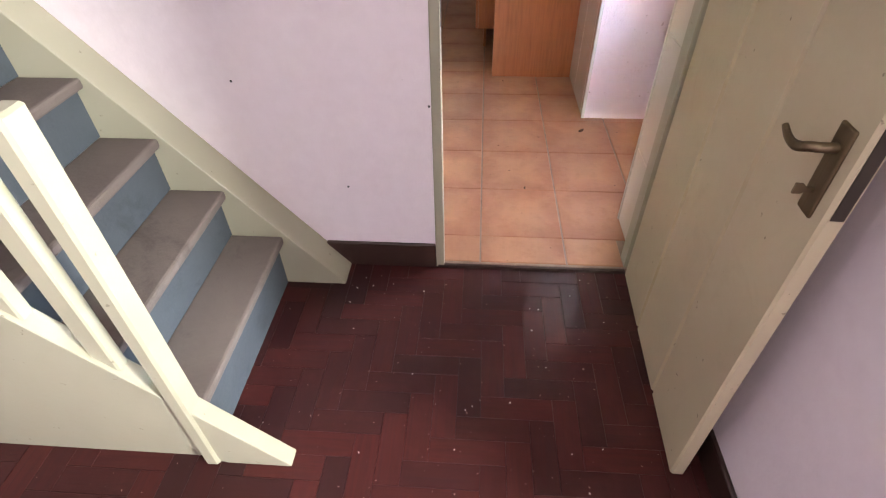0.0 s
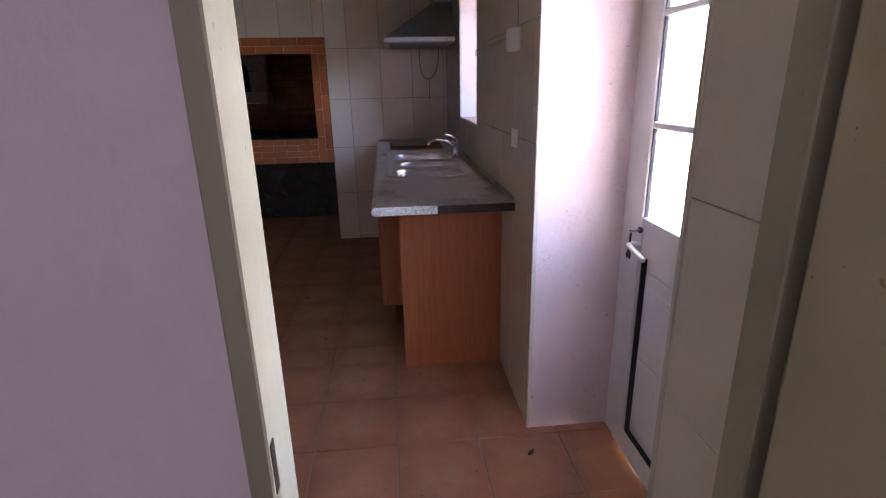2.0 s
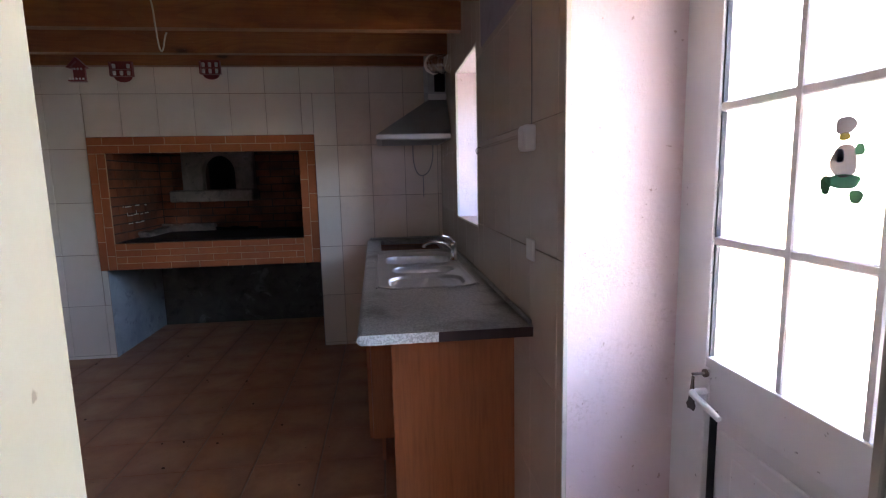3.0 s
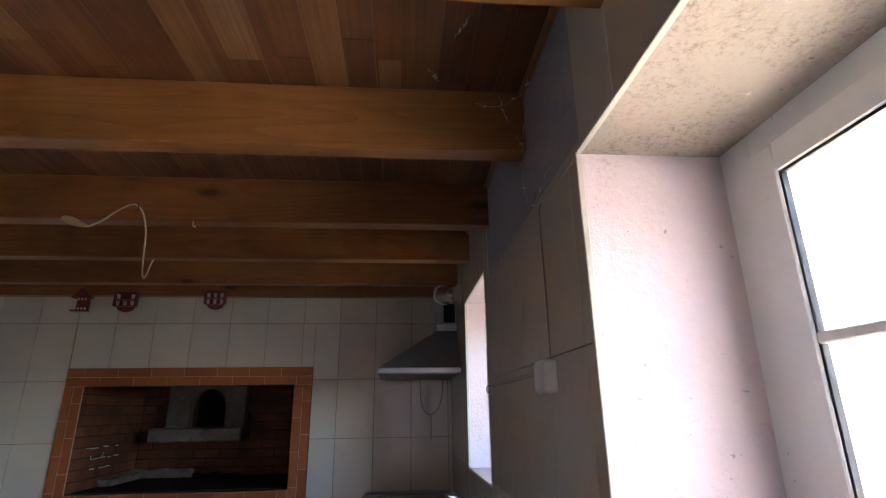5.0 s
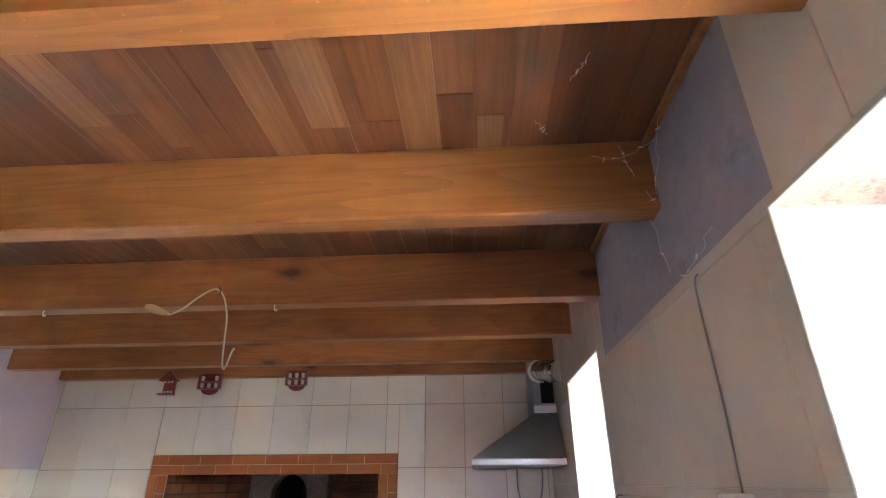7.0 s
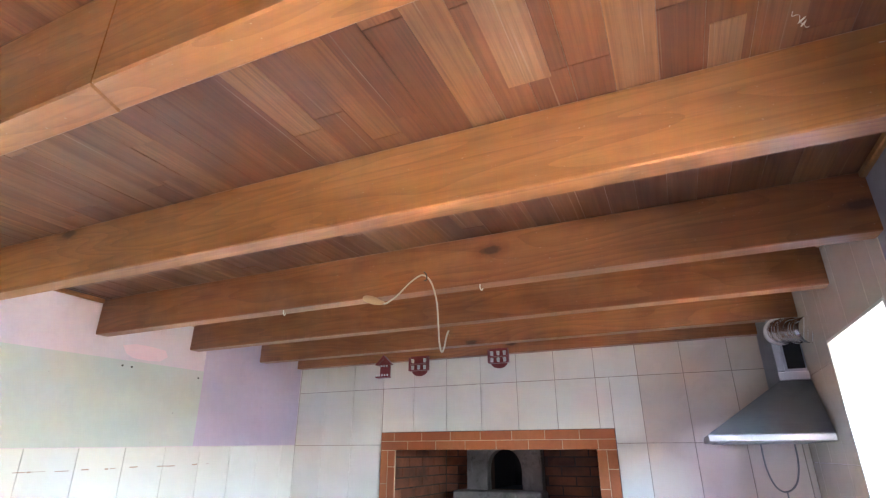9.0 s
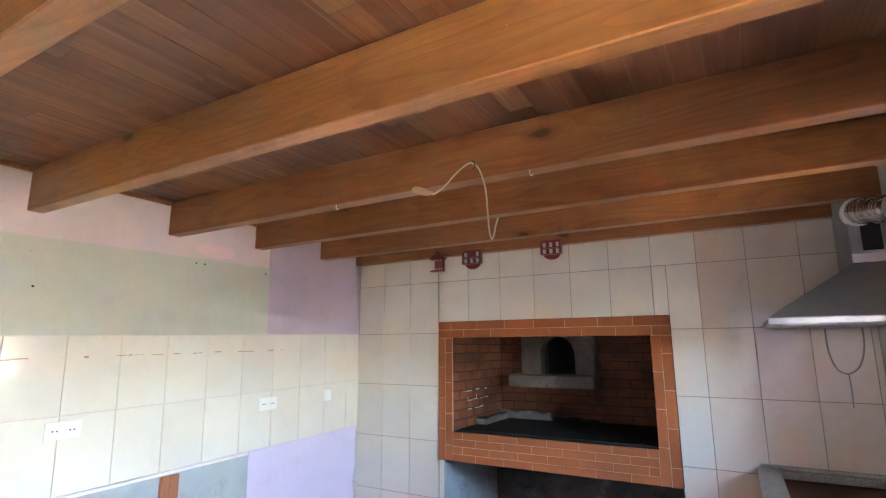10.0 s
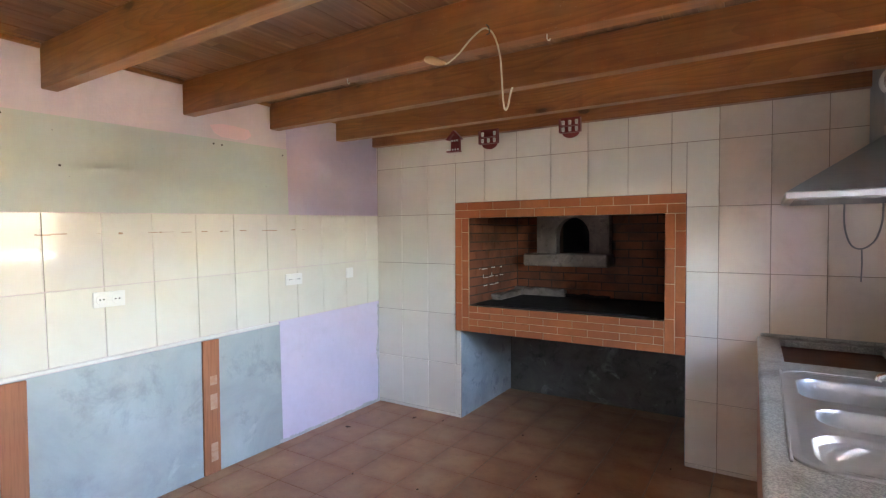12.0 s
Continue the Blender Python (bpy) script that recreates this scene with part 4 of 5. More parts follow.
slit = thing("window_slit", "narrow deep set kitchen window with white frame", "window")
tagged(slit, kind="structure")
WM = 0.115                                   # unseen frame members, made wide to let in less light
for r in [(1.0, 1.04, SY0, SY0 + WM, SZ0, SZ1), (1.0, 1.04, SY1 - WM, SY1, SZ0, SZ1), (1.0, 1.04, SY0 + WM, SY1 - WM, SZ0, SZ0 + WM), (1.0, 1.04, SY0 + WM, SY1 - WM, SZ1 - WM, SZ1)]:
    part("window_frame", bm_box(*r, bevel=0.002), M_ALU, slit)
part("glazing_bar", bm_box(1.005, 1.035, SY0 + WM, SY1 - WM, 1.655, 1.68, bevel=0.003), M_ALU, slit)
for z0, z1 in ((SZ0 + WM, 1.654), (1.681, SZ1 - WM)):
    pane = part("pane", bm_box(1.018, 1.022, SY0 + WM + 0.001, SY1 - WM - 0.001, z0 + 0.001, z1 - 0.001), M_DIMMING_GLASS, slit)
    pane.visible_shadow = False

part("soffit", bm_box(XR + 0.01, XF - 0.001, DY0 + 0.001, DY1 - 0.001, DZ - 0.003, DZ + 0.004), M_SOFFIT, right_wall, "speckled stained plaster over the door recess")

# white corner beads at the wall's openings
for r in [(XR - 0.003, XR + 0.012, DY1 - 0.004, DY1 + 0.010, ZK, DZ + 0.006), (XR - 0.003, XR + 0.012, DY0 - 0.01, DY1, DZ - 0.004, DZ + 0.009),
          (XN - 0.003, XN + 0.012, DY0 - 0.010, DY0 + 0.004, ZK, DZ + 0.006),
          (XR - 0.003, XR + 0.012, SY0 - 0.008, SY0 + 0.004, SZ0 - 0.006, SZ1 + 0.006), (XR - 0.003, XR + 0.012, SY1 - 0.004, SY1 + 0.008, SZ0 - 0.006, SZ1 + 0.006),
          (XR - 0.003, XR + 0.012, SY0, SY1, SZ0 - 0.008, SZ0 + 0.004), (XR - 0.003, XR + 0.012, SY0, SY1, SZ1 - 0.004, SZ1 + 0.008)]:
    structure("trim_corner_bead", bm_box(*r, bevel=0.002), M_BEAD, "thin white corner bead along the tile edge", "corner bead")

# bare sooty plaster where the top tiles are missing
part("bare_plaster", bm_box(XR + 0.003, XR + TH + 0.002, 2.835, 4.08, 2.075, ZC), M_SOOT, right_wall, "bare sooty plaster where tiles are missing")

# ---- hall door and frame ----
frame_l = [(-0.038, -0.006, HY1 - 0.010, 1.662, 0, 2.07), (-0.038, -0.022, 1.696, YN + 0.018, 0, 2.07), (-0.038, -0.032, 1.662, 1.696, 0, 2.07)]
frame_r = [(0.704, 0.727, HY1 - 0.012, 1.648, 0, 2.07), (0.678, 0.722, 1.648, 1.712, 0, 2.07), (0.704, 0.722, 1.712, 1.7295, 0, 2.07)]
door_frame = thing("door_hall_frame", "cream painted wooden door frame with rebate and chipped edges", "door frame")
tagged(door_frame, kind="structure")
for rows_ in (frame_l, frame_r):
    bm = bmesh.new()
    for r in rows_:
        bm_box(*r, bevel=0.003, bm=bm)
    part("jamb", bm, M_CREAM, door_frame)
part("head", bm_box(-0.038, 0.727, HY1 - 0.012, YN + 0.014, 2.04, 2.10, bevel=0.003), M_CREAM, door_frame)
part("strike_plate", bm_box(-0.012, -0.0045, HY1 - 0.004, 1.656, 0.894, 0.975, bevel=0.002), M_DARK_METAL, door_frame)

# the open leaf, built at the hinge along -y, then turned a little
hall_door = thing("door_hall", "open cream painted wooden door with grooves and bronze lever", "door")
tagged(hall_door, kind="structure")
W, T = 0.765, 0.036
groove = [0.0, 0.262, 0.515, W]
leaf = part("door_leaf", bm_box(0.006, T - 0.006, -W + 0.002, -0.002, 0.008, 2.018), M_DOOR, hall_door)
for a, b in zip(groove, groove[1:]):
    part("door_board", bm_box(0, T, -b + (0.004 if b < W else 0), -a - (0.004 if a else 0), 0.006, 2.02, bevel=0.0055), M_DOOR, leaf)
part("lock_forend", bm_box(0.008, T - 0.007, -W - 0.0015, -W + 0.01, 0.8619, 1.0635, bevel=0.001), M_DARK_METAL, hall_door, "dark lock plate in the door edge")
part("back_plate", bm_box(-0.006, 0.001, -W + 0.028, -W + 0.070, 0.8430, 0.9987, bevel=0.004, segments=2), M_BRONZE, hall_door, "tarnished bronze back plate")
part("door_handle", bm_tube([(0, -W + 0.048, 0.962), (-0.03, -W + 0.048, 0.962), (-0.042, -W + 0.054, 0.960), (-0.046, -W + 0.066, 0.953), (-0.047, -W + 0.084, 0.947), (-0.046, -W + 0.108, 0.947), (-0.045, -W + 0.132, 0.955)], lambda t: 0.0085 if t < 0.6 else 0.0085 - 0.008 * (t - 0.6), 10), M_BRONZE, hall_door, "curved bronze lever")
part("key", bm_prism([(-0.036, 0.8785), (-0.036, 0.8970), (-0.024, 0.8970), (-0.018, 0.8908), (0.0, 0.8908), (0.0, 0.8827), (-0.018, 0.8827), (-0.024, 0.8785)], "y", -W + 0.047, -W + 0.051), M_BRONZE, hall_door)
for z in (0.25, 1.0, 1.8):
    part("hinge", bm_lathe([(0.008, -0.045), (0.008, 0.045)], pose(T / 2, 0.008, z), 12), M_CREAM, hall_door)
hall_door.matrix_basis = pose(0.677, 1.618, 0, 0, 0, -2.3)

# ---- stairs ----
stairs = thing("staircase", "steep wooden stairs with grey treads and cream painted strings", "staircase")
tagged(stairs, kind="structure")
RISE, GO, NX, Z1 = 0.188, 0.152, -0.562, 0.227
SLOPE = RISE / GO
SYI, SYO = 1.517, 0.862
STEPS = 11
for i in range(STEPS):
    z = Z1 + RISE * i
    xn = NX - GO * i
    part("tread", bm_box(xn - GO - 0.035, xn, SYO, SYI, z - 0.032, z, bevel=0.008, segments=2), M_TREAD, stairs, "worn grey brown tread")
    part("riser", bm_box(xn - 0.045, xn - 0.030, SYO, SYI, max(z - RISE, 0) if i else 0, z - 0.032), M_RISER, stairs, "blue grey painted riser")
xe = NX - GO * STEPS
XT = NX + (Z1 + 0.010) / SLOPE
zt = SLOPE * (XT - xe)
part("wall_string", bm_prism([(XT - 0.004, 0), (XT + 0.002, 0.004), (xe, zt), (xe, zt - 0.36), (-0.62, 0)], "y", SYI, HY1 - 0.001, 0.002), M_CREAM, stairs, "cream painted wall string")
part("outer_string", bm_prism([(XT - 0.004, 0), (XT + 0.002, 0.004), (xe, zt), (xe, zt - 0.225), (-0.553, 0)], "y", 0.815, SYO, 0.002), M_CREAM, stairs, "cream painted outer string")
part("side_panel", bm_prism([(-0.556, 0), (xe, zt - 0.222), (xe, 0)], "y", 0.832, 0.855), M_CREAM, stairs, "cream panel under the stairs")
part("string_bead", bm_prism([(-0.556, 0.0), (xe, zt - 0.225), (xe, zt - 0.25), (-0.576, 0.0)], "y", 0.818, 0.832), M_CREAM, stairs)
newel = part("newel_post", bm_box(-0.607, -0.568, 0.806, 0.866, 0.0, 1.036, bevel=0.006), M_CREAM, stairs, "square cream newel post with chamfered head")
for i in range(1, 6):
    xb = -0.575 - 0.135 * i
    zb = SLOPE * (XT - xb)
    part("baluster", bm_box(xb - 0.024, xb + 0.024, 0.825, 0.86, zb - 0.03, zb + 0.91, bevel=0.004), M_CREAM, stairs, "slim square cream baluster")
part("handrail", bm_prism([(-0.62, 1.03), (-0.62, 0.98), (xe, 0.98 + SLOPE * (-0.62 - xe)), (xe, 1.03 + SLOPE * (-0.62 - xe))], "y", 0.815, 0.865, 0.006), M_CREAM, stairs)
for i in range(4):
    xn = NX - GO * i
    part("tread_peg", bm_box(xn - 0.022, xn + 0.004, SYO - 0.03, SYO + 0.005, Z1 + RISE * i - 0.02, Z1 + RISE * i + 0.008, bevel=0.006), M_CREAM, stairs)

# ---- kitchen run ----
CX0, CY0, CZ = 0.086, 3.152, 0.935
HOB = (0.175, 0.61, 5.19, 5.79)
SINK = (0.122, 0.628, 3.85, 5.01)
worktop = thing("worktop", "speckled grey laminate worktop along the tiled wall, hob cut-out empty", "worktop")
for r in [(CX0, XR - 0.002, CY0, SINK[2] + 0.044, CZ - 0.036, CZ), (CX0, SINK[0] + 0.044, SINK[2] + 0.044, SINK[3] - 0.044, CZ - 0.036, CZ), (SINK[1] - 0.044, XR - 0.002, SINK[2] + 0.044, SINK[3] - 0.044, CZ - 0.036, CZ),
          (CX0, XR - 0.002, SINK[3] - 0.044, HOB[2], CZ - 0.036, CZ), (CX0, HOB[0], HOB[2], HOB[3], CZ - 0.036, CZ), (HOB[1], XR - 0.002, HOB[2], HOB[3], CZ - 0.036, CZ), (CX0, XR - 0.002, HOB[3], YB - 0.003, CZ - 0.036, CZ)]:
    part("slab", bm_box(*r), M_WORKTOP, worktop)
part("front_edge", bm_tube([(CX0, CY0 + 0.002, CZ - 0.0185), (CX0, 4.4, CZ - 0.0185), (CX0, YB - 0.004, CZ - 0.0185)], 0.0182, 14), M_WORKTOP, worktop, "rounded grey laminate front edge")
part("bare_edge", bm_box(0.345, XR - 0.004, CY0 - 0.003, CY0 + 0.001, CZ - 0.0355, CZ - 0.0005), M_BASE, worktop, "torn front edge of dark brown chipboard")
part("wall_upstand", bm_box(XR - 0.016, XR - 0.001, CY0 + 0.02, YB - 0.004, CZ, CZ + 0.02, bevel=0.005), M_WORKTOP, worktop)
part("back_upstand", bm_box(CX0, XR - 0.02, YB - 0.018, YB - 0.003, CZ, CZ + 0.02, bevel=0.005), M_WORKTOP, worktop)

panel = thing("support_panel", "upright orange laminate panel carrying the worktop end", "panel")
part("board", bm_box(0.1842, XR - 0.002, 3.42, 3.439, ZK, CZ - 0.036), M_CABINET, panel)
part("edge_band", bm_box(0.183, 0.184, 3.4202, 3.4388, ZK, CZ - 0.0362), M_CABINET, panel)

cabinet = thing("base_cabinet", "orange laminate base cabinet under the sink", "cabinet")
BY0, BY1, BX = 3.93, YB - 0.01, 0.075
part("side_panel", bm_box(BX + 0.02, XR - 0.02, BY0, BY0 + 0.018, 0.15, CZ - 0.037), M_CABINET, cabinet)
part("bottom_board", bm_box(BX + 0.02, XR - 0.02, BY0 + 0.018, BY1, 0.15, 0.168), M_CABINET, cabinet)
part("side_panel", bm_box(BX + 0.02, XR - 0.02, BY1 - 0.018, BY1, 0.168, CZ - 0.037), M_CABINET, cabinet)
part("hob_shelf", bm_box(BX + 0.02, XR - 0.02, 5.05, BY1 - 0.019, CZ - 0.062, CZ - 0.046), M_CHIPBOARD, cabinet, "bare brown board seen through the hob opening")
part("plinth", bm_box(BX + 0.06, BX + 0.076, BY0 + 0.02, BY1, ZK, 0.15), M_CABINET, cabinet)
n_doors = 4
for i in range(n_doors):
    y0 = BY0 + (BY1 - BY0) * i / n_doors
    y1 = BY0 + (BY1 - BY0) * (i + 1) / n_doors
    part("cabinet_door", bm_box(BX, BX + 0.018, y0 + 0.002, y1 - 0.002, 0.155, CZ - 0.042, bevel=0.002), M_CABINET, cabinet)

# the run stands a little out of square with its wall: deeper at the far end
for run in (worktop, cabinet):
    for ob in run.children_recursive:
        for v in ob.data.vertices:
            v.co.x -= 0.0155 * (v.co.y - CY0) * min(1, max(0, (XR - 0.02 - v.co.x) / 0.55))

# sink: a pressed sheet with two bowls and a ribbed drainer
sink = thing("kitchen_sink", "stainless steel sink with two bowls and fluted drainer", "sink")
sx0, sx1, sy0, sy1 = SINK


def rounded(u, v, cx, cy, hx, hy, r):
    """Distance outside a rounded rectangle."""
    dx, dy = abs(u - cx) - hx + r, abs(v - cy) - hy + r
    return math.hypot(max(dx, 0), max(dy, 0)) + min(max(dx, dy), 0) - r


def sink_height(u, v):
    z = 0.004
    edge = rounded(u, v, (sx0 + sx1) / 2, (sy0 + sy1) / 2, (sx1 - sx0) / 2, (sy1 - sy0) / 2, 0.11)
    z -= 0.006 * max(0, min(1, (edge + 0.010) / 0.010)) ** 2
    z -= 0.003 * max(0, min(1, (-edge - 0.024) / 0.007))
    for cy, hy, depth in ((4.73, 0.165, 0.15), (4.36, 0.105, 0.11)):
        d = rounded(u, v, 0.378 if cy > 4.7 else 0.388, cy, 0.198 if cy > 4.7 else 0.172, hy, 0.085)
        t = max(0, min(1, (0.004 - d) / 0.028))
        z -= depth * t * t * (3 - 2 * t)
    d = rounded(u, v, 0.378, 4.03, 0.19, 0.145, 0.10)
    t = max(0, min(1, (0.004 - d) / 0.016))
    z -= 0.017 * t * t * (3 - 2 * t)
    if d < -0.03:
        ang = math.atan2(v - 4.30, u - 0.43)
        z += 0.009 * (0.5 + 0.5 * math.cos(ang * 17)) ** 3 * min(1, (-d - 0.03) / 0.02)
    return z


bm = bmesh.new()
nu, nv = 110, 230
grid = []
for j in range(nv + 1):
    row = []
    for i in range(nu + 1):
        u, v = sx0 + (sx1 - sx0) * i / nu, sy0 + (sy1 - sy0) * j / nv
        row.append(bm.verts.new((u, v, CZ + sink_height(u, v))))
    grid.append(row)
for j in range(nv):
    for i in range(nu):
        um, vm = sx0 + (sx1 - sx0) * (i + 0.5) / nu, sy0 + (sy1 - sy0) * (j + 0.5) / nv
        if rounded(um, vm, (sx0 + sx1) / 2, (sy0 + sy1) / 2, (sx1 - sx0) / 2, (sy1 - sy0) / 2, 0.11) < 0.001:
            f = bm.faces.new((grid[j][i], grid[j][i + 1], grid[j + 1][i + 1], grid[j + 1][i]))
            f.smooth = True
bmesh.ops.delete(bm, geom=[v for v in bm.verts if not v.link_faces], context="VERTS")
part("basin", bm, M_STEEL, sink)
rim = []
for k in range(4):
    cx_, cy_ = (sx1 - 0.11, sx0 + 0.11)[k in (1, 2)], (sy1 - 0.11, sy0 + 0.11)[k > 1]
    for j in range(7):
        a = math.pi / 2 * (k + j / 6)
        rim.append((cx_ + 0.106 * math.cos(a), cy_ + 0.106 * math.sin(a), CZ + 0.003))
part("rim", bm_tube(rim + [rim[0]], 0.0045, 8), M_STEEL, sink, "rolled steel rim")
for cy, dz in ((4.73, 0.1475), (4.36, 0.1075)):
    part("drain", bm_lathe([(0.0, 0.004), (0.02, 0.003), (0.034, 0.005), (0.04, 0.002), (0.04, 0.0)], pose((sx0 + sx1) / 2, cy, CZ + 0.0 - dz), 20), M_CHROME, sink)

tap = thing("mixer_tap", "chrome single lever mixer tap behind the sink", "tap")
tx, ty = 0.60, 4.60
part("tap_body", bm_lathe([(0.027, 0), (0.027, 0.008), (0.021, 0.014), (0.02, 0.09), (0.023, 0.095), (0.022, 0.115), (0.012, 0.123)], pose(tx, ty, CZ + 0.003), 20), M_CHROME, tap)
part("spout", bm_tube([(tx - 0.01, ty, CZ + 0.075), (tx - 0.06, ty - 0.005, CZ + 0.11), (tx - 0.13, ty - 0.012, CZ + 0.125), (tx - 0.18, ty - 0.018, CZ + 0.115), (tx - 0.19, ty - 0.02, CZ + 0.095)], 0.0115, 12), M_CHROME, tap)
part("lever", bm_tube([(tx, ty, CZ + 0.12), (tx - 0.02, ty - 0.01, CZ + 0.145), (tx - 0.08, ty - 0.03, CZ + 0.165)], lambda t: 0.009 - 0.003 * t, 10), M_CHROME, tap)

# ---- extractor hood ----
hood = thing("extractor_hood", "grey steel chimney extractor hood over the worktop corner", "extractor hood")
hx0, hx1, hy0, hy1, hz = 0.141, XR - 0.006, 5.172, YB - 0.004, 1.730
cx0, cx1, cy0, cy1 = 0.535, 0.674, 5.38, YB - 0.004
part("rim", bm_box(hx0, hx1, hy0, hy1, hz, hz + 0.035, bevel=0.004), M_STEEL, hood, "bright steel rim")
bm = bmesh.new()
lo = [bm.verts.new(p) for p in ((hx0 + 0.004, hy0 + 0.004, hz + 0.036), (hx1, hy0 + 0.004, hz + 0.036), (hx1, hy1, hz + 0.036), (hx0 + 0.004, hy1, hz + 0.036))]
hi = [bm.verts.new(p) for p in ((cx0, cy0, 2.03), (cx1, cy0, 2.03), (cx1, cy1, 2.03), (cx0, cy1, 2.03))]
bm.faces.new(lo)
bm.faces.new(hi)
for i in range(4):
    bm.faces.new((lo[i], lo[(i + 1) % 4], hi[(i + 1) % 4], hi[i]))
bmesh.ops.recalc_face_normals(bm, faces=bm.faces)
bmesh.ops.bevel(bm, geom=list(bm.edges), offset=0.003, segments=1, affect="EDGES")
part("canopy", bm, M_HOOD, hood, "dull grey pyramid canopy")
chimney = part("chimney", bm_box(cx0 + 0.01, cx1 - 0.002, cy0 + 0.012, cy1, 2.031, ZC - 0.002, bevel=0.002), M_HOOD, hood)
part("chimney_collar", bm_box(cx0, cx1, cy0 + 0.004, cy0 + 0.013, 2.032, 2.075, bevel=0.002), M_STEEL, chimney, "bright steel collar")
part("chimney_edge", bm_box(cx0, cx0 + 0.035, cy0 + 0.004, cy0 + 0.013, 2.076, ZC - 0.01, bevel=0.002), M_HOOD, chimney)
# the slot's dark inside is a black plate on the closed chimney
part("vent_opening", bm_box(cx0 + 0.05, cx1 - 0.01, cy0 + 0.006, cy0 + 0.0135, 2.09, 2.24), M_BLACK, chimney, "black plate standing for the shade in the chimney's slot")
part("filter", bm_box(hx0 + 0.04, hx1 - 0.03, hy0 + 0.04, hy1 - 0.04, hz - 0.004, hz - 0.0005), M_HOOD, hood)
duct = thing("foil_duct", "crumpled aluminium foil duct from hood to window wall", "duct")
ring = [(0.585, 5.39, 2.285), (0.59, 5.33, 2.278), (0.605, 5.26, 2.263), (0.635, 5.19, 2.248), (0.672, 5.13, 2.238)]
part("hose", bm_tube(ring, lambda t: 0.062 + 0.004 * math.sin(t * 90) + 0.002 * math.sin(t * 37), 20), M_FOIL, duct)
part("collar", bm_lathe([(0.05, -0.03), (0.072, -0.03), (0.072, 0.02), (0.05, 0.02)], pose(0.585, 5.378, 2.285, 90), 22), M_PLASTIC, duct, "white plastic duct collar")
hcable = thing("hood_cable", "thin grey cable loop hanging below the hood", "cable")
part("flex", bm_tube([(0.44, YB - 0.01, 1.735), (0.442, YB - 0.012, 1.60), (0.47, YB - 0.012, 1.50), (0.52, YB - 0.012, 1.475), (0.575, YB - 0.012, 1.52), (0.605, YB - 0.012, 1.62), (0.61, YB - 0.01, 1.735)], 0.0045, 8), M_GREY_CABLE, hcable)
part("drop", bm_tube([(0.52, YB - 0.008, 1.475), (0.522, YB - 0.006, 1.38), (0.52, YB - 0.006, 1.29)], 0.0035, 8), M_GREY_CABLE, hcable)

# ---- on the outside wall ----
outlet = thing("wall_outlet", "white plastic outlet box on the pinkish tiled wall", "socket")
part("box", bm_box(XR - 0.04, XR, 3.13, 3.21, 1.537, 1.622, bevel=0.008, segments=2), M_PLASTIC, outlet)
part("front", bm_box(XR - 0.044, XR - 0.039, 3.14, 3.20, 1.547, 1.612, bevel=0.002), M_PLASTIC, outlet)
# solid strip in place of a faint reflected band across the tiles
part("conduit", bm_box(XR - 0.009, XR - 0.0005, 3.211, 4.05, 1.592, 1.604, bevel=0.003), M_TILE_PINKISH, outlet, "thin pinkish strip standing for a faint reflection on the tiles")
part("cable", bm_tube([(XR - 0.002, 3.18, 1.622), (XR - 0.002, 3.178, 1.8), (XR - 0.002, 3.185, 2.03), (XR - 0.002, 3.16, 2.06)], 0.0022, 6), M_GREY_CABLE, outlet)
hook = thing("wall_hook", "small bent metal hook by the window edge", "hook")
part("wire_hook", bm_tube([(XR - 0.001, 4.07, 1.60), (XR - 0.02, 4.07, 1.60), (XR - 0.028, 4.075, 1.585), (XR - 0.02, 4.08, 1.57), (XR - 0.012, 4.085, 1.58)], 0.002, 6), M_DARK_METAL, hook)
plug = thing("junction_plate", "small square white cover plate on the tiled wall", "cover plate")
part("plate", bm_box(XR - 0.01, XR, 3.14, 3.22, 1.165, 1.24, bevel=0.003), M_PLASTIC, plug)

# ---- ceiling wire and ornaments ----
wire = thing("ceiling_wire", "cream twin flex hanging bare from a beam hook", "cable")
yw = 4.012
part("flex", bm_tube([(-1.075, yw, 2.277), (-1.055, yw - 0.004, 2.275), (-1.005, yw - 0.006, 2.30), (-0.945, yw - 0.012, 2.345), (-0.890, yw - 0.018, 2.372), (-0.860, yw - 0.02, 2.365), (-0.833, yw - 0.02, 2.33), (-0.810, yw - 0.02, 2.25), (-0.803, yw - 0.02, 2.16), (-0.798, yw - 0.018, 2.08), (-0.789, yw - 0.018, 2.045), (-0.777, yw - 0.02, 2.06), (-0.767, yw - 0.022, 2.10), (-0.758, yw - 0.02, 2.125)], 0.0035, 8), M_CABLE, wire)
part("hook", bm_tube([(-0.870, yw + 0.006, 2.385), (-0.870, yw - 0.02, 2.385), (-0.855, yw - 0.03, 2.37), (-0.855, yw - 0.022, 2.35), (-0.873, yw - 0.012, 2.35)], 0.0025, 6), M_DARK_METAL, wire)
part("taped_end", bm_tube([(-1.170, yw, 2.312), (-1.140, yw - 0.004, 2.302), (-1.100, yw - 0.003, 2.286), (-1.065, yw - 0.002, 2.278)], lambda t: 0.004 + 0.013 * math.sin(math.pi * min(1, 0.15 + t * 0.85)), 10), M_WOOD_END, wire, "pale taped cable end")
for x_, z_ in ((-0.635, 2.314), (-1.63, 2.314)):
    nail = thing("beam_screw_hook", "tiny white screw hook under a beam", "hook")
    part("hook", bm_tube([(x_, 4.03, z_), (x_, 4.03, z_ - 0.02), (x_ + 0.008, 4.03, z_ - 0.028), (x_ + 0.012, 4.03, z_ - 0.02)], 0.0025, 6), M_PLASTIC, nail)


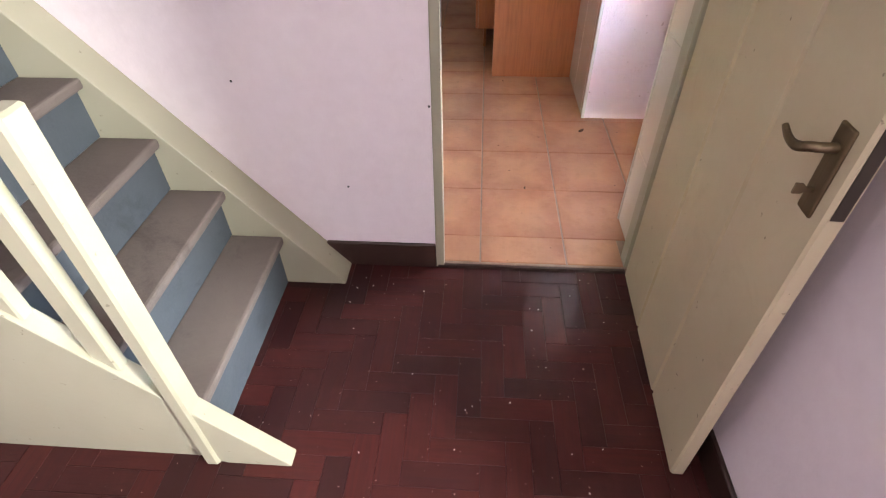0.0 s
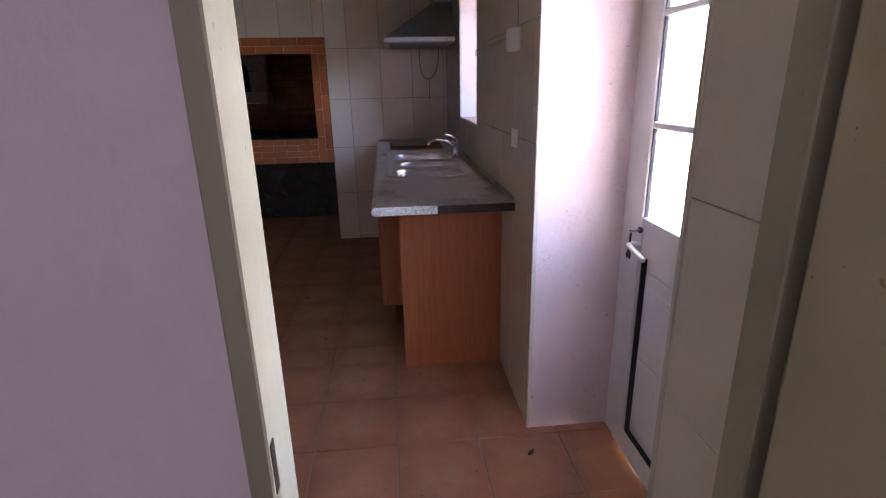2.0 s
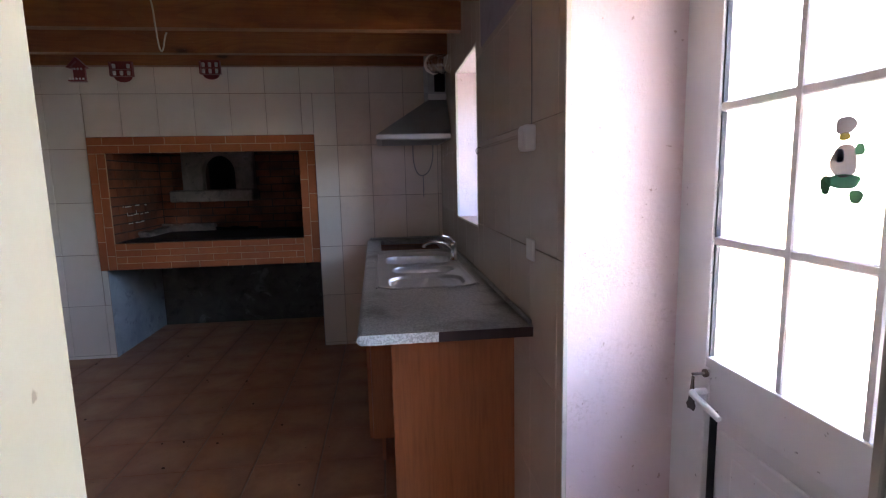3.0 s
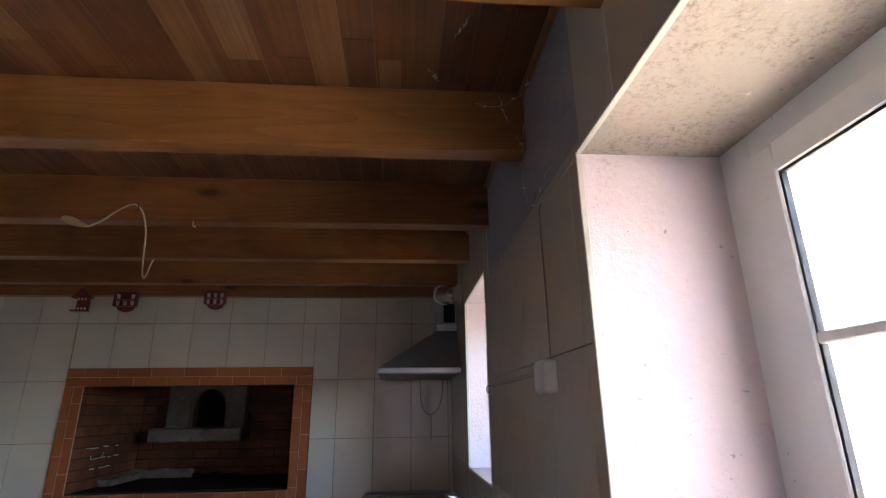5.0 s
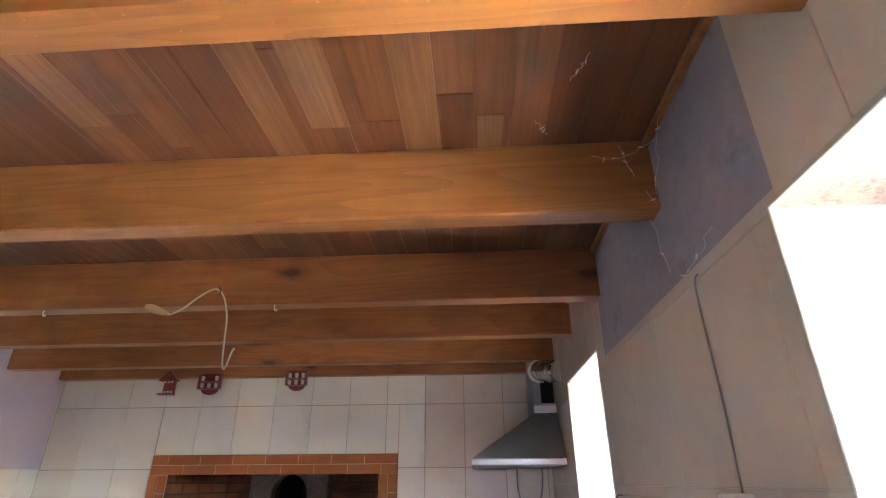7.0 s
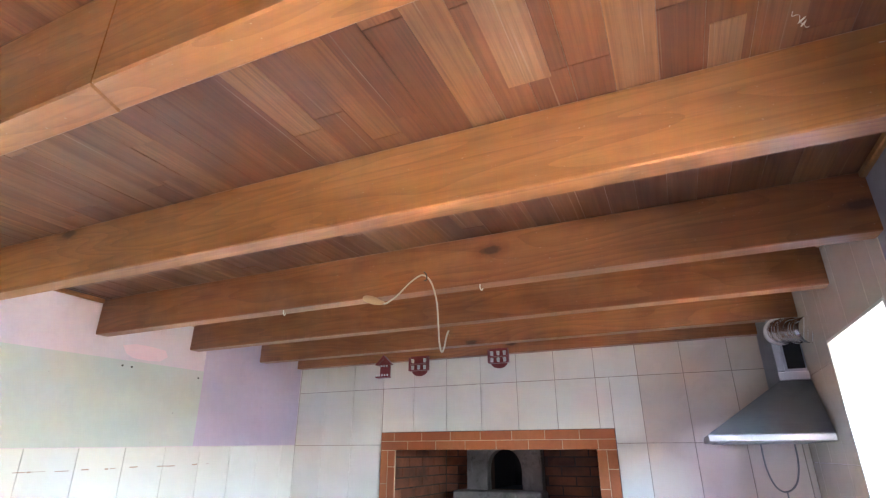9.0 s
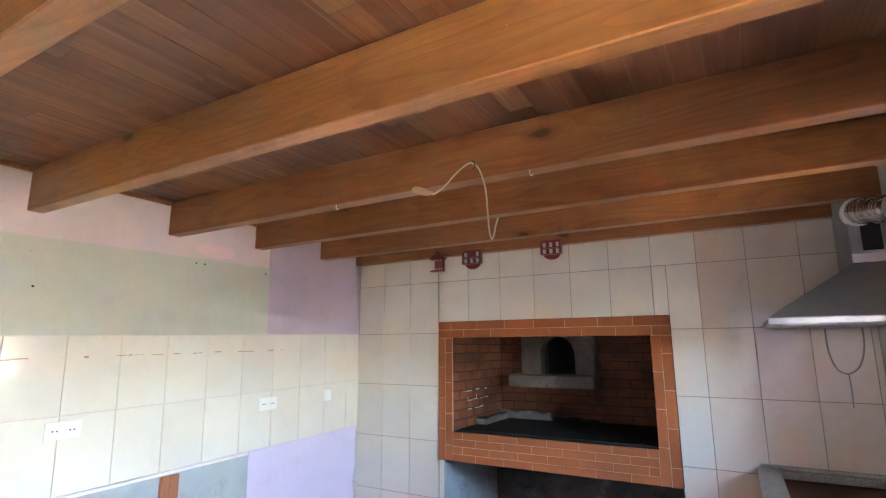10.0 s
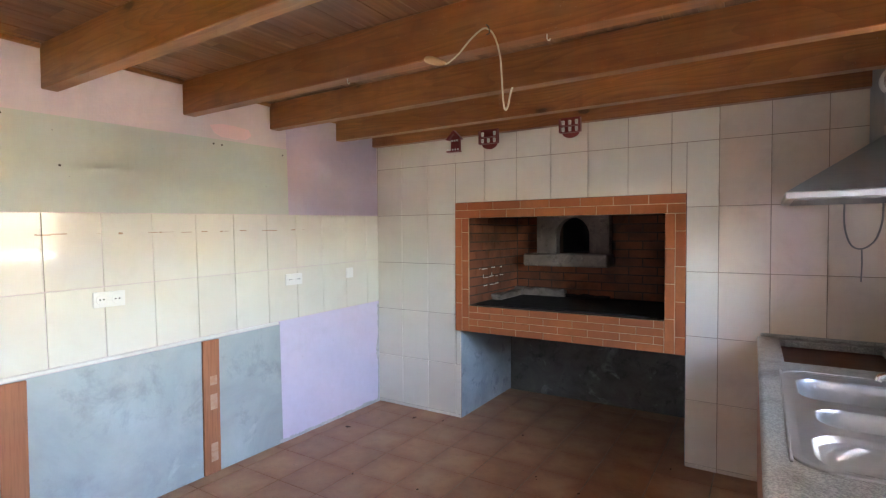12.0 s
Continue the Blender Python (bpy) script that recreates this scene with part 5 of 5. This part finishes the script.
def plaque(x0, zt, w=0.155, h=0.155, rows_=2, empty=()):
    """Small dark red rack with two rows of little metal bottle tops."""
    ob = thing("spice_rack", "small dark red wooden wall rack with silver caps", "rack", "racks on the beam")
    y = 5.806
    c = x0 + w / 2
    pts = [(x0, zt), (x0 + w, zt), (x0 + w, zt - h * 0.72)]
    pts += [(c + w / 2 * math.cos(math.pi * k / 10) * 0.86, zt - h * 0.72 - h * 0.28 * math.sin(math.pi * k / 10)) for k in range(0, 11)]
    pts += [(x0, zt - h * 0.72)]
    part("back_board", bm_prism(pts, "y", y - 0.012, y, 0.0015), M_RED, ob)
    for s in (0, 1):
        part("side", bm_box(x0 - 0.004 + s * w, x0 + 0.006 + s * w - 0.002, y - 0.045, y - 0.001, zt - h * 0.75, zt - 0.012, bevel=0.003), M_RED, ob)
    for r in range(rows_):
        z = zt - 0.03 - r * h * 0.33
        part("rail", bm_box(x0 + 0.005, x0 + w - 0.005, y - 0.042, y - 0.013, z - 0.034, z - 0.028, bevel=0.001), M_RED, ob)
        for k in range(3):
            if (r, k) in empty:
                continue
            part("cap", bm_lathe([(0.009, -0.024), (0.011, -0.022), (0.011, -0.008), (0.012, -0.006), (0.012, 0.004), (0.008, 0.007)], pose(x0 + w * (k + 0.5) / 3, y - 0.029, z), 14), M_STEEL, ob, "silver cap")


plaque(-1.852, 2.39, empty=((0, 1),))
plaque(-1.198, 2.402, 0.146, 0.147)
house = thing("house_ornament", "small dark red wooden house-shaped ornament on the beam", "ornament")
hx, hz0 = -2.088, 2.415
part("roof", bm_prism([(hx - 0.075, hz0 - 0.075), (hx, hz0), (hx + 0.075, hz0 - 0.075), (hx + 0.055, hz0 - 0.08), (hx, hz0 - 0.028), (hx - 0.055, hz0 - 0.08)], "y", 5.765, 5.805, 0.001), M_RED, house)
part("body", bm_prism([(hx - 0.035, hz0 - 0.17), (hx - 0.035, hz0 - 0.06), (hx, hz0 - 0.03), (hx + 0.05, hz0 - 0.07), (hx + 0.05, hz0 - 0.17)], "y", 5.785, 5.805, 0.001), M_RED, house)
part("shelf", bm_box(hx - 0.06, hx + 0.055, 5.755, 5.805, hz0 - 0.178, hz0 - 0.168, bevel=0.001), M_RED, house)
for k in range(5):
    part("bead", bm_lathe([(0.004, -0.008), (0.0075, 0), (0.004, 0.008)], pose(hx - 0.05 + k * 0.024, 5.760, hz0 - 0.160), 10), M_PLASTIC, house)
for k in range(3):
    part("bead", bm_lathe([(0.004, -0.008), (0.0085, 0), (0.004, 0.008)], pose(hx - 0.018 + k * 0.024, 5.776, hz0 - 0.085), 10), M_STEEL, house)

# cobwebs in the corner of beam and wall: sagging threads with clots of dust
rng = random.Random(31)


def cobweb(start, end, sag, clots):
    web = thing("cobweb", "dusty grey cobweb strand under the ceiling", "cobweb", "cobwebs in the corner")
    a_, b_ = Vector(start), Vector(end)
    pts = []
    for k in range(10):
        t = k / 9
        pts.append(a_.lerp(b_, t) + Vector((rng.uniform(-0.007, 0.003), rng.uniform(-0.008, 0.008), -sag * math.sin(math.pi * t))) * (0 < k < 9))
    part("strand", bm_tube(pts, 0.0006, 5), M_WEB, web)
    for _ in range(clots):
        p = a_.lerp(b_, rng.random() * 0.9 + 0.05)
        k = min(range(10), key=lambda i: (pts[i] - p).length)
        bm = bmesh.new()
        bmesh.ops.create_icosphere(bm, subdivisions=1, radius=1.0, matrix=Matrix.Translation(pts[k]) @ pose(0, 0, 0, rng.uniform(0, 180), rng.uniform(0, 180), 0) @ Matrix.Diagonal((0.0015, 0.0035, rng.uniform(0.005, 0.011), 1)))
        part("dust_clot", bm, M_WEB, web)


cobweb((0.672, 3.15, 2.515), (0.676, 3.285, 2.34), 0.01, 5)
cobweb((0.60, 3.286, 2.50), (0.674, 3.286, 2.31), 0.02, 4)
cobweb((0.52, 3.288, 2.47), (0.672, 3.20, 2.46), 0.03, 3)
cobweb((0.676, 3.38, 2.40), (0.677, 3.30, 2.12), 0.0, 3)
cobweb((0.46, 2.95, 2.519), (0.43, 3.04, 2.519), 0.004, 4)
cobweb((0.36, 3.18, 2.519), (0.40, 3.24, 2.519), 0.003, 2)
cobweb((0.677, 3.05, 2.12), (0.677, 3.24, 2.08), 0.012, 4)

# ---- crumbs on the floors ----
rng = random.Random(11)


def crumbs(name, label, count, area, z, size, material):
    bm = bmesh.new()
    for _ in range(count):
        x, y, s = rng.uniform(area[0], area[1]), rng.uniform(area[2], area[3]), size * rng.uniform(0.4, 1.6)
        m = pose(x, y, z + s * 0.25, 0, 0, rng.uniform(0, 360)) @ Matrix.Diagonal((s, s * rng.uniform(0.4, 0.9), s * 0.5, 1))
        bmesh.ops.create_icosphere(bm, subdivisions=1, radius=0.5, matrix=m)
    tagged(link_mesh(name, bm, material), label, "debris", kind="stuff")


crumbs("floor_crumbs", "scattered dark crumbs on the kitchen tiles", 60, (-2.3, 0.6, 1.8, 5.8), ZK, 0.014, M_DEBRIS)
crumbs("plaster_crumbs", "pale plaster crumbs on the dark parquet", 45, (-0.6, 0.7, 0.4, 1.62), 0.001, 0.0045, M_WHITE)

for x_, y_, turn_ in ((-2.765, 5.219, 20), (-2.423, 5.663, 70), (0.655, 2.70, 40)):
    bug = thing("dry_husk", "small dry dark brown husk lying on the floor tiles", "debris", "husks on the tiles")
    bm = bmesh.new()
    bmesh.ops.create_icosphere(bm, subdivisions=2, radius=1.0, matrix=pose(x_, y_, ZK + 0.006, 0, 0, turn_) @ Matrix.Diagonal((0.018, 0.009, 0.006, 1)))
    part("shell", bm, M_DEBRIS, bug)
    bm = bmesh.new()
    bmesh.ops.create_icosphere(bm, subdivisions=1, radius=1.0, matrix=pose(x_, y_, ZK + 0.005, 0, 0, turn_) @ pose(0.018, 0.004, 0) @ Matrix.Diagonal((0.009, 0.007, 0.005, 1)))
    part("fragment", bm, M_DEBRIS, bug)

# ---- outdoors ----
structure("ground", bm_box(-60, 60, -60, 60, -0.3, -0.12), M_GROUND, "pale concrete yard outside the door", "ground")
boxes("step_outside", [(OUT, 2.3, 1.5, 3.2, -0.12, 0.0)], M_GROUND, "pale concrete step outside the door", "step")
garden_wall = structure("garden_wall", bm_box(5.5, 5.75, -6, 12, -0.12, 1.05, bevel=0.03), M_YELLOW, "low ochre painted garden wall", "wall")
for px, py, h in [(6.8, 1.6, 2.7), (7.6, 3.6, 3.1), (7.2, -1.2, 2.5), (7.4, 6.0, 2.9)]:
    shrub = thing("garden_shrub", "leafy green shrub behind the garden wall", "shrub", "garden shrubs")
    part("trunk", bm_tube([(px, py, -0.15), (px + 0.05, py + 0.03, 0.6), (px - 0.04, py, 1.4), (px, py - 0.05, h * 0.75)], lambda t: 0.06 * (1 - 0.75 * t), 8), M_BARK, shrub)
    for k in range(5):
        a = k * 1.26 + py
        part("limb", bm_tube([(px, py, h * 0.35 + 0.1 * k), (px + 0.3 * math.cos(a), py + 0.3 * math.sin(a), h * 0.5 + 0.1 * k), (px + 0.6 * math.cos(a), py + 0.6 * math.sin(a), h * 0.62 + 0.1 * k)], lambda t: 0.025 * (1 - 0.7 * t), 6), M_BARK, shrub)
    verts, faces = [], []
    for _ in range(1500):
        d = Vector((rng.gauss(0, 1), rng.gauss(0, 1), rng.gauss(0, 0.9))).normalized() * (rng.random() ** 0.4)
        c = Vector((px, py, h * 0.68)) + Vector((d.x * 0.85, d.y * 0.85, d.z * h * 0.36))
        if noise.noise(c * 2.3) < -0.12:
            continue
        q = Euler((rng.uniform(-1, 1), rng.uniform(-1, 1), rng.uniform(0, 6.28))).to_matrix()
        s = rng.uniform(0.03, 0.06)
        i = len(verts)
        verts += [c + q @ Vector(p) * s for p in ((-1, 0, 0), (0, -0.45, 0.1), (1, 0, 0), (0, 0.45, 0.1))]
        faces.append((i, i + 1, i + 2, i + 3))
    mesh = bpy.data.meshes.new("crown")
    mesh.from_pydata(verts, [], faces)
    mesh.materials.append(M_LEAF)
    new("crown", mesh).parent = shrub
boxes("wall_outer_upper", [(XL - 0.2, OUT, HY0 - 0.1, 6.95, HZ + 0.1, 5.2)], M_RENDER, "pale rendered upper storey", "wall")

# ---- tiles and parquet blocks ----
G = 0.0032
random.seed(3)
xs = cuts(0.132, 0.3325, XL, XF)
ys = cuts(1.804, 0.337, HY1 + 0.008, 3.489)[:-1] + cuts(5.003, 0.335, 3.489, 6.85)   # one cut course in the middle
for i in range(len(xs) - 1):
    for j in range(len(ys) - 1):
        x0, x1, y0, y1 = xs[i], xs[i + 1], ys[j], ys[j + 1]
        if y0 > YB - 0.02 and (x1 < NX0 or x0 > SX1):
            continue
        if y1 < YN + 0.06:
            x0, x1 = max(x0, -0.02), min(x1, 0.68)
        if x0 > XR - 0.02 and (y1 < DY0 + 0.02 or y0 > DY1):
            continue
        if x1 - x0 < 0.03 or y1 - y0 < 0.03:
            continue
        piece("floor_tile", laid("up", ((x0 + x1) / 2, (y0 + y1) / 2, ZK), 0.12), x1 - x0 - 2 * G, y1 - y0 - 0.7 * G, 0.008, 0.0025, M_FLOOR_TILE, kitchen_floor)


def wall_tiles(facing, at, us, vs, parent, skip, settle=Matrix(), joint=0.0042, glaze=lambda u: M_TILE):
    for i in range(len(us) - 1):
        for j in range(len(vs) - 1):
            for u0, u1, v0, v1 in skip(us[i], us[i + 1], vs[j], vs[j + 1]):
                if u1 - u0 > 0.012 and v1 - v0 > 0.012:
                    place = at((u0 + u1) / 2, (v0 + v1) / 2)
                    piece("wall_tile", settle @ laid(facing, place, 0.18), u1 - u0 - joint, v1 - v0 - joint, TH - 0.001, 0.0012, glaze((u0 + u1) / 2), parent)


def clip_out(cell, hole):
    """The parts of a cell that lie outside a hole."""
    u0, u1, v0, v1 = cell
    a0, a1, b0, b1 = hole
    if u1 <= a0 or u0 >= a1 or v1 <= b0 or v0 >= b1:
        return [cell]
    out = []
    if u0 < a0:
        out.append((u0, a0, v0, v1))
    if u1 > a1:
        out.append((a1, u1, v0, v1))
    m0, m1 = max(u0, a0), min(u1, a1)
    if v0 < b0:
        out.append((m0, m1, v0, b0))
    if v1 > b1:
        out.append((m0, m1, b1, v1))
    return out


def without(holes):
    def skip(*cell):
        cells = [cell]
        for h in holes:
            cells = [c for old in cells for c in clip_out(old, h)]
        return cells
    return skip


back_rows = cuts(0.048, 0.4227, ZK, 2.46)
wall_tiles("-y", lambda u, v: (u, YB, v), cuts(-0.188, 0.2787, XL, XR), back_rows, back_wall,
           without([(SX0, SX1, SZB, SZT), (NX0, SX1, -1, SZB + 0.01)]), glaze=lambda u: M_TILE_PINKISH if u > -0.2 else M_TILE)
right_rows = cuts(1.63, 0.4225, ZK, ZC)
wall_tiles("-x", lambda u, v: (XN, u, v), [1.726, DY0 - 0.011], cuts(1.21, 0.4225, ZK, ZC), right_wall, without([]), joint=0.0022)
wall_tiles("-x", lambda u, v: (XR, u, v), cuts(3.20, 0.2795, DY0, YB), right_rows, right_wall,
           without([(DY0 - 0.008, DY1 + 0.008, -1, DZ + 0.008), (SY0 - 0.008, SY1 + 0.008, SZ0 - 0.008, SZ1 + 0.008), (2.835, 4.08, 2.085, 9)]), joint=0.0018, glaze=lambda u: M_TILE_PINKISH)
wall_tiles("+x", lambda u, v: (XL, u, v), cuts(3.272, 0.2705, YN, YB), [0.957, 1.343, 1.743], left_wall, without([]), FALL)

# herringbone blocks of the hall floor, near the doorway; the rest in one mesh
BL, BW = 0.213, 0.071
rest = bmesh.new()
NB = 3
for cx in range(-46, 13):
    for cy in range(-38, 24):
        turn_ = (cx - cy) % (2 * NB)
        if turn_ in (0, 2 * NB - 1):
            kind = 0 if turn_ == 0 else 1
            x0, y0 = cx * BW, cy * BW
            x1, y1 = (x0 + BL, y0 + BW) if kind == 0 else (x0 + BW, y0 + BL)
            X0, X1, Y0, Y1 = max(x0, HX0), min(x1, HX1), max(y0, HY0), min(y1, HY1 - 0.012)
            if X1 - X0 < 0.01 or Y1 - Y0 < 0.01:
                continue
            if Y0 > 0.25 and X0 > -1.15 and not (X1 < -0.6 and Y0 > 0.9):
                long_x = kind == 0
                w, h = (X1 - X0, Y1 - Y0) if long_x else (Y1 - Y0, X1 - X0)
                m = laid("up", ((X0 + X1) / 2, (Y0 + Y1) / 2, 0.0), 0.07) @ pose(0, 0, 0, 0, 0, 0 if long_x else 90)
                piece("parquet_block", m, w - 0.0009, h - 0.0009, 0.006, 0.0008, M_PARQUET, hall_floor)
            else:
                bm_box(X0 + 0.0007, X1 - 0.0007, Y0 + 0.0007, Y1 - 0.0007, -0.006, 0.0, bm=rest)
tagged(part("parquet_field", rest, M_PARQUET, hall_floor), kind="stuff")
